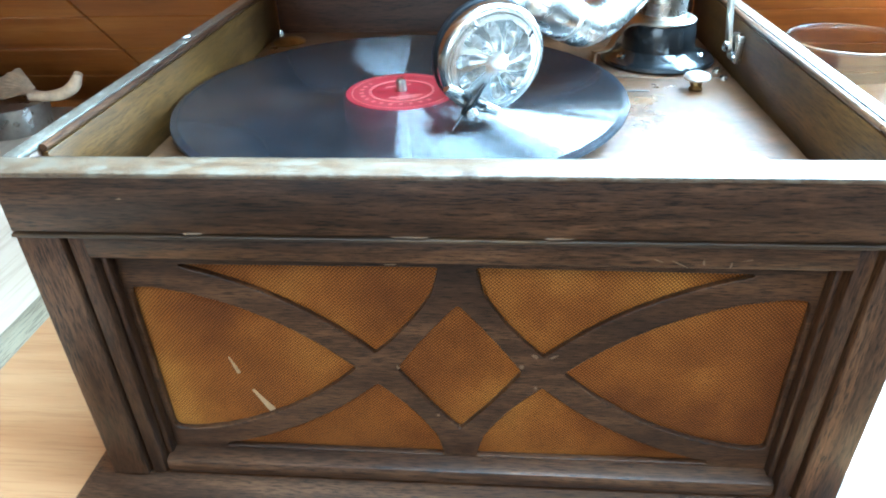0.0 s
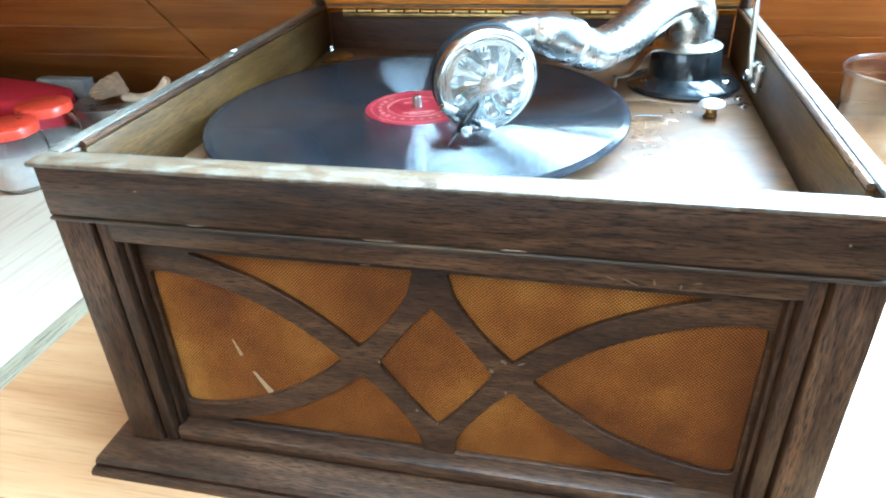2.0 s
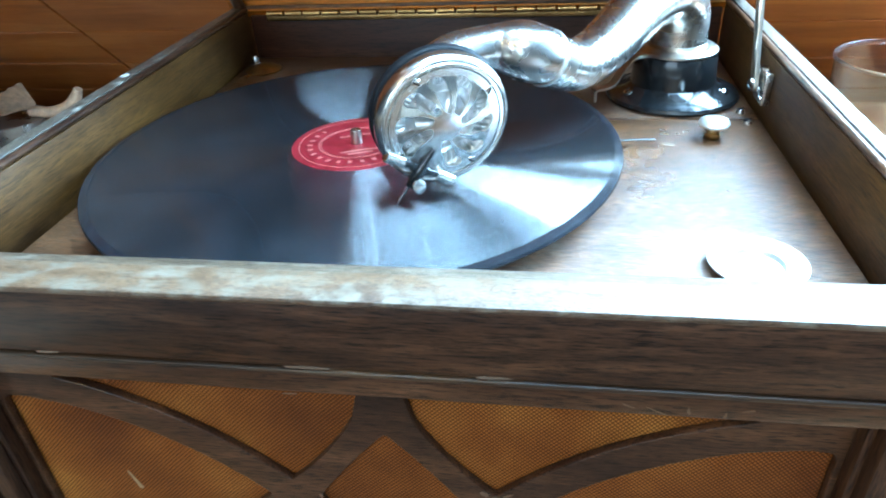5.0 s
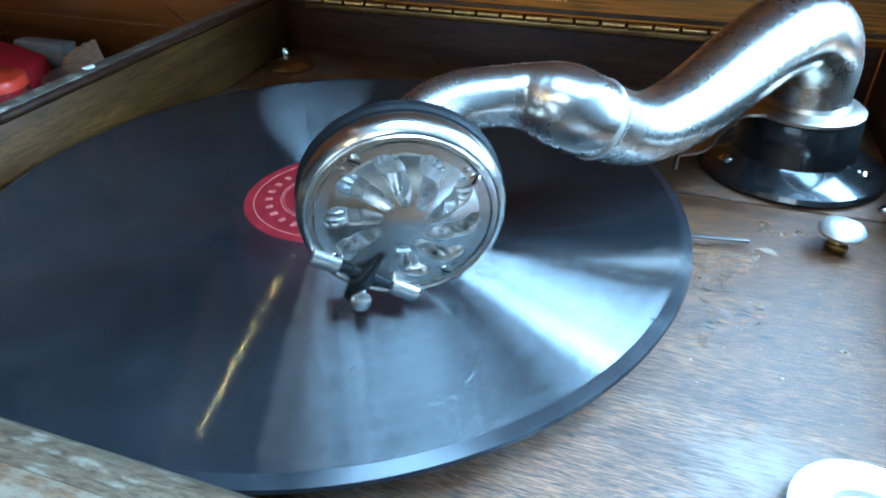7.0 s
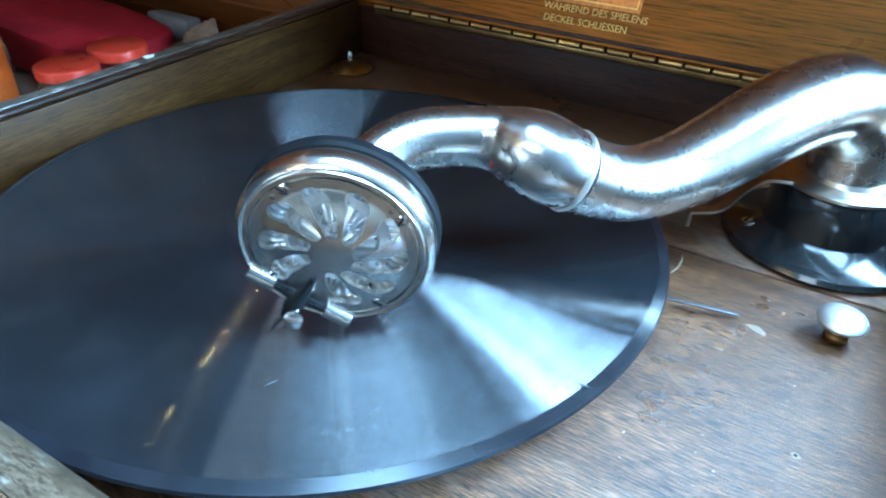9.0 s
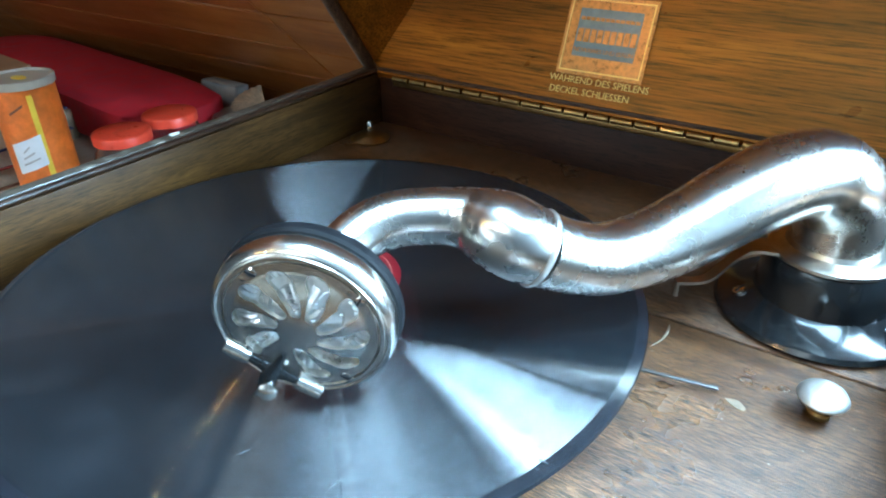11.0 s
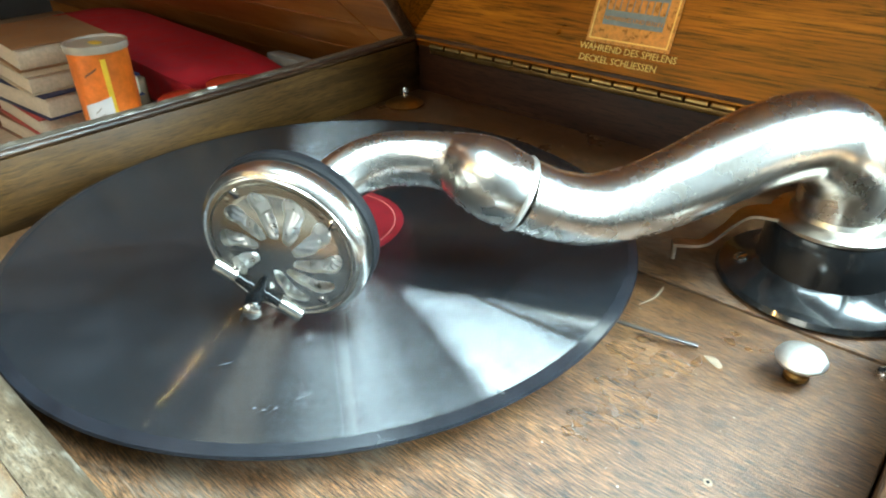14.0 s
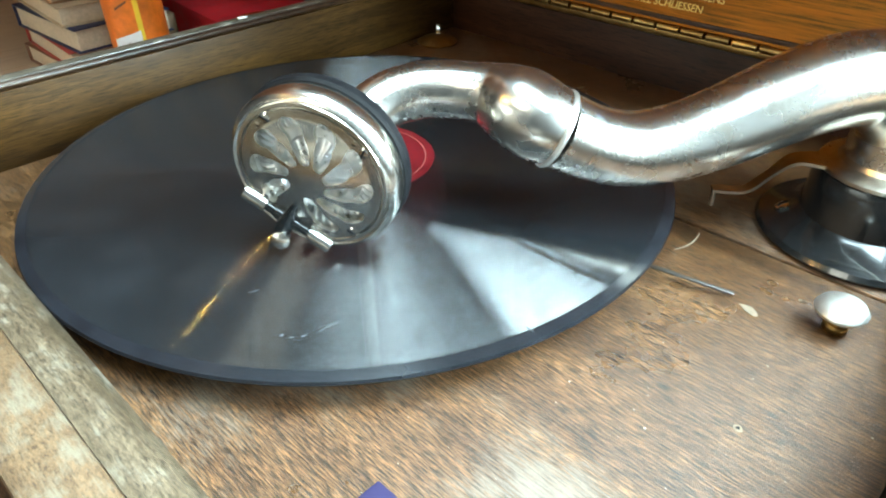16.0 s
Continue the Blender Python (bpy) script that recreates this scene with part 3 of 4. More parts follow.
def moulding(x0, x1, y0, y1):
    bm = bmesh.new()
    loops = []
    for o, z in prof:
        loops.append([bm.verts.new((x, y, z)) for x, y in ((x0 - o, y0 - o), (x1 + o, y0 - o), (x1 + o, y1 + o), (x0 - o, y1 + o))])
    for a, b in zip(loops, loops[1:] + loops[:1]):
        for i in range(4):
            bm.faces.new((a[i], a[(i + 1) % 4], b[(i + 1) % 4], b[i]))
    bm.faces.new(loops[0])
    bm.faces.new(loops[-1][::-1])
    return bm


part("plinth", moulding(-HW, HW, 0.001 + FRONT, DEPTH), M_oak, gram, "moulded oak plinth")

# motor board in two pieces
part("motor_board", box(-HW + 0.0108, HW - 0.0108, 0.0310, 0.2728, BOARD - 0.012, BOARD, 0.0012), M_board, gram, "scratched and worn brown motor board")
part("rear_board", box(-HW + 0.0108, HW - 0.0108, 0.2744, DEPTH - 0.0185, BOARD - 0.012, BOARD, 0.0012), M_board, gram, "rear strip of the motor board")
RX, RY, RZ = -0.0460, 0.1895, 0.9935
part("turntable", turned([(0, RZ - 0.0120), (0.118, RZ - 0.0120), (0.1245, RZ - 0.0090), (0.1255, RZ - 0.004), (0.1245, RZ - 0.0002), (0, RZ - 0.0002)], Matrix.Translation((RX, RY, 0)), 96), M_felt, gram, "dark felt-covered turntable")
part("spindle", turned([(0.0034, RZ - 0.002), (0.0034, RZ + 0.0105), (0.0028, RZ + 0.0125), (0, RZ + 0.0132)], Matrix.Translation((RX, RY, 0)), 24), M_nickel, gram)

# domed lid, hinged at the back and propped forward under the sloping wall
HY, HZ = 0.4170, 1.0185
OPEN, FLARE, WALL = radians(35), radians(57), 0.112
lid_m = Matrix.Translation((0, HY, HZ)) @ pose(0, 0, 0, -22, 0, 0)      # plane of the lid's rear inside wall
edge, rise = Vector((0, -math.sin(OPEN), math.cos(OPEN))), Vector((0, math.cos(OPEN), math.sin(OPEN)))


def in_lid(x, v, o):
    return Vector((0, HY, HZ)) + Vector((x, 0, 0)) + edge * v + rise * o


def lid_shell(thick):
    bm = bmesh.new()
    dv, do = WALL * math.cos(FLARE), WALL * math.sin(FLARE)
    skins = []
    for e in (0.0, thick):
        w, length = HW - 0.003 + e, 0.414 + 2 * e
        rings = []
        for a, o in ((0, 0), (dv / 2, do / 2 + e / 2), (dv, do + e)):
            rings.append([bm.verts.new(in_lid(x, v, o)) for x, v in ((-w + a, 0.003 - e + a), (w - a, 0.003 - e + a), (w - a, 0.003 - e + length - a), (-w + a, 0.003 - e + length - a))])
        skins.append(rings)
        for a, b in zip(rings, rings[1:]):
            for q in range(4):
                bm.faces.new((a[q], a[(q + 1) % 4], b[(q + 1) % 4], b[q]))
        bm.faces.new(rings[-1])
    for q in range(4):
        bm.faces.new((skins[0][0][q], skins[0][0][(q + 1) % 4], skins[1][0][(q + 1) % 4], skins[1][0][q]))
    return bm


lid = part("lid", lid_shell(0.007), M_lid, gram, "open domed lid with figured veneer inside")
for s in (-1, 1):
    bm = tube([(*in_lid(s * (HW - 0.004), 0.001, 0.0015), 0.0050), (*in_lid(s * (HW - 0.004), 0.42, 0.0015), 0.0050)], 10)
    part("lid_side_edge", bm, M_oak_z, lid)
part("lid_front_edge", tube([(*in_lid(-HW, 0.42, 0.0015), 0.0050), (*in_lid(HW, 0.42, 0.0015), 0.0050)], 10), M_oak, lid)
part("lid_back_edge", box(-HW + 0.004, HW - 0.004, HY - 0.0012, HY + 0.010, HZ + 0.0018, HZ + 0.0065, 0.001), M_oak, lid)

# piano hinge
hinge = part("hinge", box(-0.181, 0.183, HY - 0.0030, HY + 0.0005, HZ - 0.0060, HZ - 0.0020, 0.0005), M_brass, gram, "long aged brass piano hinge")
for i in range(22):
    x = -0.181 + i * 0.364 / 22
    part("knuckle", tube([(x + 0.0011, HY - 0.0030, HZ, 0.0023), (x + 0.0154, HY - 0.0030, HZ, 0.0023)], 12), M_brass, hinge)

# lid transfer: plaque and the line of advice
plq = lid_m @ pose(-0.0145, -0.0030, 0.0248, 90, 0, 0)
M_plaque = plain("gilt_transfer", (0.55, 0.25, 0.05), 0.3, 0.35, 0.25, 260)
M_teal = plain("grey_green_panel", (0.20, 0.27, 0.28), 0.4, 0, 0.15, 200)
M_ink = plain("gilt_lettering", (0.92, 0.66, 0.18), 0.45, 0, 0.12, 200)
plaque = part("plaque", sheet([rect(-0.0300, 0.0300, -0.0255, 0.0255), rect(-0.0215, 0.0215, -0.0135, 0.0175)], 0.0006, plq @ pose(0, 0.0245, 0.0003)), M_plaque, lid, "gilt square maker's transfer")
part("plaque_field", sheet([rect(-0.0215, 0.0215, -0.0135, 0.0175)], 0.0004, plq @ pose(0, 0.0245, 0.0002)), M_teal, plaque)
part("plaque_border", sheet([rect(-0.0282, 0.0282, -0.0235, 0.0235), rect(-0.0273, 0.0273, -0.0225, 0.0225)], 0.0004, plq @ pose(0, 0.0245, 0.0008)), M_ink, plaque)
for i in range(9):
    x = -0.0184 + i * 0.0046
    part("name_bar", box(x - 0.0019, x + 0.0019, 0.0205, 0.0290, 0.0003, 0.0007, 0, m=plq), M_plaque, plaque)
for i in range(12):
    x = -0.0187 + i * 0.0034
    part("small_bar", box(x - 0.0014, x + 0.0014, 0.0345, 0.0366, 0.0003, 0.0007, 0, m=plq), M_plaque, plaque)
part("place_line", lettering("NOWAWES UND BERLIN", 0.0039, plq @ pose(0, 0.0140, 0.0006), 0.0002, "CENTER", 0.92), M_plaque, plaque)
part("advice", lettering("WÄHREND DES SPIELENS", 0.0063, plq @ pose(-0.0335, -0.0065, 0.0004), 0.0002, "LEFT", 0.98), M_ink, lid, "yellow gilt lettering")
part("advice", lettering("DECKEL SCHLIESSEN", 0.0063, plq @ pose(-0.0320, -0.0140, 0.0004), 0.0002, "LEFT", 0.98), M_ink, lid, "yellow gilt lettering")

# lid stay on the right wall
stay = part("lid_stay", box(0.1925, 0.1978, 0.264, 0.284, 0.992, 1.012, 0.001), M_nickel, gram, "nickel lid stay with screwed bracket")
part("stay_arm", sheet([smooth_closed([(0.268, 1.000, 0.004), (0.277, 0.998, 0.004), (0.345, 1.150, 0.004), (0.336, 1.152, 0.004)])], 0.0022, Matrix.Translation((0.1895, 0, 0)) @ side, 0.0002), M_dull, stay)
part("stay_pivot", turned([(0.0040, -0.001), (0.0040, 0.0016), (0.0025, 0.0028), (0, 0.003)], face_frame((0.1885, 0.2735, 1.0030), (-1, 0, 0), (0, 0, 1)), 16), M_chrome, stay)
for y, z in ((0.267, 0.996), (0.281, 1.008)):
    part("screw", turned([(0.0022, 0), (0.0020, 0.0010), (0, 0.0014)], face_frame((0.1925, y, z), (-1, 0, 0), (0, 0, 1)), 12), M_chrome, stay)

# tone-arm base
BX, BY, B0 = 0.148, 0.3190, BOARD
at_base = Matrix.Translation((BX, BY, 0))
base = part("tone_arm_base", turned([(0, B0 + 0.0002), (0.0440, B0 + 0.0002), (0.0452, B0 + 0.0022), (0.0438, B0 + 0.0042), (0.040, B0 + 0.0050), (0.0325, B0 + 0.0078), (0.0290, B0 + 0.0112), (0.0280, B0 + 0.019),
                             (0.0276, B0 + 0.0275), (0.0264, B0 + 0.0312), (0.024, B0 + 0.0322), (0, B0 + 0.0322)], at_base, 72), M_black, gram, "glossy black enamelled tone-arm base")
for a in (205, 338, 85):
    p = (BX + 0.0345 * math.cos(radians(a)), BY + 0.0345 * math.sin(radians(a)), B0 + 0.0072)
    m = face_frame(p, (0.25 * math.cos(radians(a)), 0.25 * math.sin(radians(a)), 1), (0, 1, 0))
    sc = part("screw", turned([(0.0034, -0.001), (0.0034, 0.0006), (0.0024, 0.0015), (0, 0.0018)], m, 20), M_chrome, base)
    part("slot", box(-0.0028, 0.0028, -0.0004, 0.0004, 0.0012, 0.0021, 0, m=m @ pose(0, 0, 0, 0, 0, 40 + a)), M_rubber, sc)
collar = part("collar", turned([(0.0270, B0 + 0.0322), (0.0270, B0 + 0.0338), (0.0252, B0 + 0.0352), (0.0200, B0 + 0.0360), (0.0188, B0 + 0.038), (0, B0 + 0.038)], at_base, 64), M_dull, gram, "dull nickel collar of the tone arm")

# stop lever from the collar
lv = spline([(0.126, 0.306, 1.0135), (0.116, 0.300, 1.0125), (0.109, 0.294, 1.0040), (0.103, 0.288, 0.9975), (0.092, 0.2805, 0.9968)], 8)
bm = bmesh.new()
prev = None
for i, q in enumerate(lv):
    q = Vector(q)
    d = (Vector(lv[min(i + 1, len(lv) - 1)]) - Vector(lv[max(i - 1, 0)])).normalized()
    s = d.cross(Vector((0, 0, 1))).normalized() * (0.0075 - 0.0048 * min(1, i / 14))
    n_ = s.cross(d).normalized() * 0.0007
    cur = [bm.verts.new(q + a) for a in (s + n_, s - n_, -s - n_, -s + n_)]
    if prev:
        for k in range(4):
            bm.faces.new((prev[k], prev[(k + 1) % 4], cur[(k + 1) % 4], cur[k]))
    else:
        bm.faces.new(cur)
    prev = cur
bm.faces.new(prev[::-1])
lever = part("stop_lever", bm, M_dull, gram, "bent nickel stop lever")
part("lever_pin", tube([(0.0930, 0.2812, 0.9965, 0.0011), (0.0930, 0.2812, 0.9885, 0.0011)], 10), M_dull, lever)

# tone arm
arm = part("tone_arm", tube(spline([(BX, BY, 1.013, 0.0188), (BX, BY, 1.024, 0.0186), (BX - 0.0008, BY - 0.0012, 1.035, 0.0188), (BX - 0.0060, BY - 0.0085, 1.0470, 0.0190), (0.1330, 0.3015, 1.0530, 0.0186),
                                    (0.1215, 0.2870, 1.0510, 0.0179), (0.1105, 0.2720, 1.0450, 0.0170), (0.0990, 0.2560, 1.0375, 0.0160), (0.0885, 0.2415, 1.0325, 0.0151), (0.0775, 0.2260, 1.0312, 0.0144),
                                    (0.0685, 0.2125, 1.0355, 0.0142), (0.0600, 0.2000, 1.0428, 0.0145)], 8), 48), M_nickel, gram, "thick tapering nickel tone arm")
ring_c, ring_d = Vector((0.0600, 0.2000, 1.0428)), Vector((-0.66, -0.62, 0.42)).normalized()
ring_m = face_frame(ring_c, ring_d, (0, 0, 1))
part("joint_ring", turned([(0.0130, -0.0012), (0.0149, -0.0010), (0.0153, 0.0), (0.0150, 0.0010), (0.0130, 0.0012)], ring_m, 48), M_satin, arm)
part("ball_joint", tube(spline([(0.0602, 0.2003, 1.0426, 0.0145), (0.0548, 0.1962, 1.0460, 0.0152), (0.0478, 0.1945, 1.0485, 0.0154), (0.0410, 0.1938, 1.0499, 0.0140), (0.0345, 0.1926, 1.0508, 0.0121), (0.0290, 0.1900, 1.0514, 0.01125)], 8), 48), M_nickel, arm, "bulbous nickel ball joint")
part("gooseneck", tube(spline([(0.0345, 0.1926, 1.0508, 0.0110), (0.0285, 0.1895, 1.0514, 0.0110), (0.0215, 0.1850, 1.0516, 0.0109), (0.0125, 0.1770, 1.0513, 0.0107),
                               (0.0060, 0.1670, 1.0490, 0.0105), (0.0030, 0.1560, 1.0445, 0.0102), (0.0030, 0.1480, 1.0405, 0.0100), (0.0042, 0.1410, 1.0378, 0.0098)], 8), 40), M_nickel, arm, "curved nickel gooseneck")

# soundbox
SBC, SBN = Vector((0.0155, 0.1224, 1.0380)), Vector((0.438, -0.899, -0.10)).normalized()
sb_m = face_frame(SBC, SBN, (-0.24, -0.14, 0.96))
soundbox = part("soundbox", turned([(0.010, -0.0135), (0.0255, -0.0135), (0.0262, -0.0120), (0.0262, -0.0075), (0.0305, -0.0070), (0.0312, -0.0045), (0.0313, -0.0015), (0.0306, 0.0010), (0.0290, 0.0022),
                                    (0.0282, 0.0018), (0.0278, 0.0024), (0.0266, 0.0024), (0.0262, 0.0010), (0.0256, 0.0008), (0.0245, -0.0006), (0.0245, -0.0030)], sb_m, 80), M_silver, gram, "bright nickel soundbox with pierced face")
part("gasket", turned([(0.0270, -0.0125), (0.0312, -0.0122), (0.0318, -0.0110), (0.0318, -0.0082), (0.0310, -0.0072), (0.0270, -0.0070)], sb_m, 80), M_rubber, soundbox, "black rubber gasket")
part("back_boss", turned([(0.0262, -0.0130), (0.020, -0.0160), (0.0125, -0.0175), (0.0115, -0.0230), (0, -0.0230)], sb_m, 48), M_dull, soundbox)
NEEDLE = radians(222)
PETAL = np.array([(0.0066, 0), (0.0068, 0.0010), (0.0075, 0.0017), (0.0090, 0.0021), (0.0120, 0.0028), (0.0145, 0.0031), (0.0158, 0.0029), (0.0168, 0.0030), (0.0180, 0.0036), (0.0195, 0.0039), (0.0210, 0.0036), (0.0222, 0.0026), (0.0229, 0.0012), (0.0231, 0)])


def pierced_plate(thick):
    """Domed plate with nine keyhole openings round a hub; the tenth place belongs to the needle bar."""
    bm = bmesh.new()
    radii = [0.0012, 0.0035, 0.0055, *PETAL[:, 0], 0.0240, 0.0258]
    height = lambda r: 0.0034 * max(0.0, 1 - (r / 0.0222) ** 2)
    step = 2 * math.pi / 10
    for k in range(10):
        rows = []
        for r in radii:
            w = float(np.interp(r, PETAL[:, 0], PETAL[:, 1])) / r if 0.0066 <= r <= 0.0231 else 0.0
            sk = 0.15 * (r - 0.015) / 0.007
            a0 = NEEDLE + k * step + (w if k else 0) + sk
            a1 = NEEDLE + (k + 1) * step - (w if k < 9 else 0) + sk
            rows.append([bm.verts.new((r * math.cos(a0 + (a1 - a0) * j / 6), r * math.sin(a0 + (a1 - a0) * j / 6), height(r))) for j in range(7)])
        for p, q in zip(rows, rows[1:]):
            for j in range(6):
                bm.faces.new((p[j], q[j], q[j + 1], p[j + 1]))
    bmesh.ops.remove_doubles(bm, verts=bm.verts[:], dist=1e-5)
    bmesh.ops.contextual_create(bm, geom=[e for e in bm.edges if e.is_boundary and all(v.co.xy.length < 0.002 for v in e.verts)])
    bmesh.ops.recalc_face_normals(bm, faces=bm.faces[:])
    bmesh.ops.solidify(bm, geom=bm.faces[:], thickness=thick)
    bmesh.ops.transform(bm, matrix=sb_m @ pose(0, 0, 0.0010), verts=bm.verts[:])
    return bm


def ribbed_diaphragm():
    """Thin dished metal disc: slanting ribs round its margin, a faceted cone within."""
    bm = bmesh.new()
    n_ = 150
    rows = []
    for r, z, rib in ((0.0250, -0.0030, 0), (0.0236, -0.0029, 0.0002), (0.0215, -0.0026, 0.0006), (0.0190, -0.0026, 0.0006), (0.0172, -0.0032, 0.0002), (0.0165, -0.0046, 0), (0.0130, -0.0040, 0), (0.0120, -0.0050, 0), (0.0075, -0.0030, 0), (0.0040, -0.0012, 0), (0.0012, -0.0008, 0)):
        rows.append([bm.verts.new((r * math.cos(2 * math.pi * (i + 120 * (0.025 - r)) / n_), r * math.sin(2 * math.pi * (i + 120 * (0.025 - r)) / n_), z + rib * (1 if i % 3 else -1) + (0.0005 * math.cos(2 * math.pi * i / 15) if r < 0.0168 else 0))) for i in range(n_)])
    for p, q in zip(rows, rows[1:]):
        for i in range(n_):
            bm.faces.new((p[i], p[(i + 1) % n_], q[(i + 1) % n_], q[i]))
    bm.faces.new(rows[-1])
    bmesh.ops.transform(bm, matrix=sb_m, verts=bm.verts[:])
    return bm


M_face = nickel("satin_nickel_face", (0.88, 0.86, 0.81), 0.20, (0.68, 0.65, 0.59))
part("face_plate", pierced_plate(0.0014), M_face, soundbox, "domed nickel face plate pierced with nine keyholes")
part("diaphragm", ribbed_diaphragm(), M_diaphragm, soundbox, "ribbed aluminium diaphragm")
for a in (105, 195, 285, 15):
    part("dowel", turned([(0.0014, -0.001), (0.0014, 0.0005), (0.0010, 0.0010), (0, 0.0012)], sb_m @ pose(0.0243 * math.cos(radians(a + 10)), 0.0243 * math.sin(radians(a + 10)), 0.0014), 12), M_chrome, soundbox)
    m = sb_m @ pose(0.0245 * math.cos(radians(a)), 0.0245 * math.sin(radians(a)), 0.0014)
    sc = part("screw", turned([(0.0022, -0.001), (0.0022, 0.0006), (0.0016, 0.0012), (0, 0.0014)], m, 16), M_chrome, soundbox)
    part("slot", box(-0.0018, 0.0018, -0.0003, 0.0003, 0.0010, 0.0016, 0, m=m @ pose(0, 0, 0, 0, 0, a + 30)), M_rubber, sc)

# needle bar with its spring bolts and thumb screw
nd = Vector((math.cos(NEEDLE), math.sin(NEEDLE), 0))
nt = Vector((-math.sin(NEEDLE), math.cos(NEEDLE), 0))


def on_box(r, t, h):
    return sb_m @ (nd * r + nt * t + Vector((0, 0, h)))


bar = part("needle_bar", tube([(*on_box(0.0120, 0, 0.0046), 0.0012), (*on_box(0.0190, 0, 0.0040), 0.0019), (*on_box(0.0235, 0, 0.0036), 0.0031), (*on_box(0.0290, 0, 0.0032), 0.0033), (*on_box(0.0338, 0, 0.0026), 0.0023)], 14), M_black, soundbox, "black needle bar")
part("bar_yoke", tube([(*on_box(0.0240, -0.0087, 0.0022), 0.0020), (*on_box(0.0240, -0.005, 0.0022), 0.0020), (*on_box(0.0240, -0.0046, 0.0022), 0.0026), (*on_box(0.0240, 0.0046, 0.0022), 0.0026), (*on_box(0.0240, 0.005, 0.0022), 0.0020), (*on_box(0.0240, 0.0087, 0.0022), 0.0020)], 14), M_black, bar)
for s in (-1, 1):
    part("spring_bolt", tube([(*on_box(0.0240, s * 0.0088, 0.0022), 0.0025), (*on_box(0.0240, s * 0.0092, 0.0022), 0.0031), (*on_box(0.0240, s * 0.0180, 0.0022), 0.0031), (*on_box(0.0240, s * 0.0184, 0.0022), 0.0026)], 20), M_face, bar, "nickel spring bolt")
th = face_frame(on_box(0.0310, 0.0020, 0.0062), (sb_m.to_3x3() @ Vector((0, 0, 1)) + Vector((0.15, 0, 0.35))), nd)
part("thumb_screw", turned([(0.0014, -0.004), (0.0014, 0.0), (0.0026, 0.0004), (0.0034, 0.0010), (0.0032, 0.0017), (0.0018, 0.0023), (0, 0.0025)], th, 24), M_face, bar, "domed nickel thumb screw")
part("needle", tube([(*on_box(0.0325, -0.0005, 0.0026), 0.0009), (*on_box(0.0420, -0.001, 0.0026), 0.0008), (*on_box(0.0455, -0.001, 0.0026), 0.0002)], 8), M_chrome, bar, "steel needle")

# fittings on the motor board


def round_screw(x, y, r, name="screw"):
    sc = part(name, turned([(r, BOARD - 0.001), (r, BOARD + 0.0012), (r * 0.8, BOARD + 0.0024), (0, BOARD + 0.0032)], Matrix.Translation((x, y, 0)), 20), M_nickel, gram)
    part("slot", box(-r * 0.85, r * 0.85, -0.0004, 0.0004, BOARD + 0.0022, BOARD + 0.0036, 0, m=Matrix.Translation((x, y, 0)) @ pose(0, 0, 0, 0, 0, 25)), M_rubber, sc)


round_screw(0.1875, 0.2655, 0.0032)
round_screw(0.1870, 0.2835, 0.0030)
knob = part("brake_knob", turned([(0.0036, BOARD - 0.001), (0.0045, BOARD + 0.0003), (0.0045, BOARD + 0.0022), (0.0036, BOARD + 0.0030), (0.0042, BOARD + 0.0042), (0.0034, BOARD + 0.0062), (0, BOARD + 0.0064)], Matrix.Translation((0.1620, 0.2435, 0)), 24), M_brass, gram, "brass stem under the nickel knob")
part("knob_cap", turned([(0.0036, BOARD + 0.0060), (0.0088, BOARD + 0.0078), (0.0094, BOARD + 0.0092), (0.0082, BOARD + 0.0112), (0.0050, BOARD + 0.0126), (0, BOARD + 0.0130)], Matrix.Translation((0.1620, 0.2435, 0)), 40), M_satin, knob, "domed nickel knob cap")
part("brake_lever", box(0, 0.0330, -0.0010, 0.0010, -0.0005, 0.0005, 0.0003, m=Matrix.Translation((0.0955, 0.2250, BOARD + 0.0050)) @ pose(0, 0, 0, 0, 5, 17)), M_tarnish, gram, "thin flat nickel brake lever")
part("paint_fleck", sheet([smooth_closed([(-0.2095, 0.229, 0.001), (-0.2055, 0.2285, 0.001), (-0.2045, 0.2335, 0.001), (-0.2075, 0.2360, 0.001)])], 0.0006, pose(0, 0, RIM + 0.0002)), M_paint, gram, "fleck of white paint on the rim")
M_chip = plain("bare_wood_chip", (0.20, 0.15, 0.10), 0.7, 0, 0.2, 300)
for pts in ([(0.130, 0.2330), (0.135, 0.2345), (0.1390, 0.2310), (0.1380, 0.2290), (0.1335, 0.2305)], [(0.1550, 0.1735), (0.1570, 0.1750), (0.1590, 0.1730), (0.157, 0.1715)]):
    part("chip", sheet([smooth_closed([(x, y, 0.001) for x, y in pts])], 0.0003, pose(0, 0, BOARD + 0.0001)), M_chip, gram)
part("scratch", tube(spline([(0.0960, 0.2680, BOARD, 0.0005), (0.0968, 0.2625, BOARD, 0.0007), (0.0965, 0.2560, BOARD, 0.0005), (0.0940, 0.2490, BOARD, 0.0003)], 4), 6), M_chip, gram)
part("screw_hole", turned([(0.0007, BOARD + 0.0002), (0.0006, BOARD + 0.0004), (0, BOARD + 0.0004)], Matrix.Translation((0.1570, 0.1733, 0)), 10), M_rubber, gram)


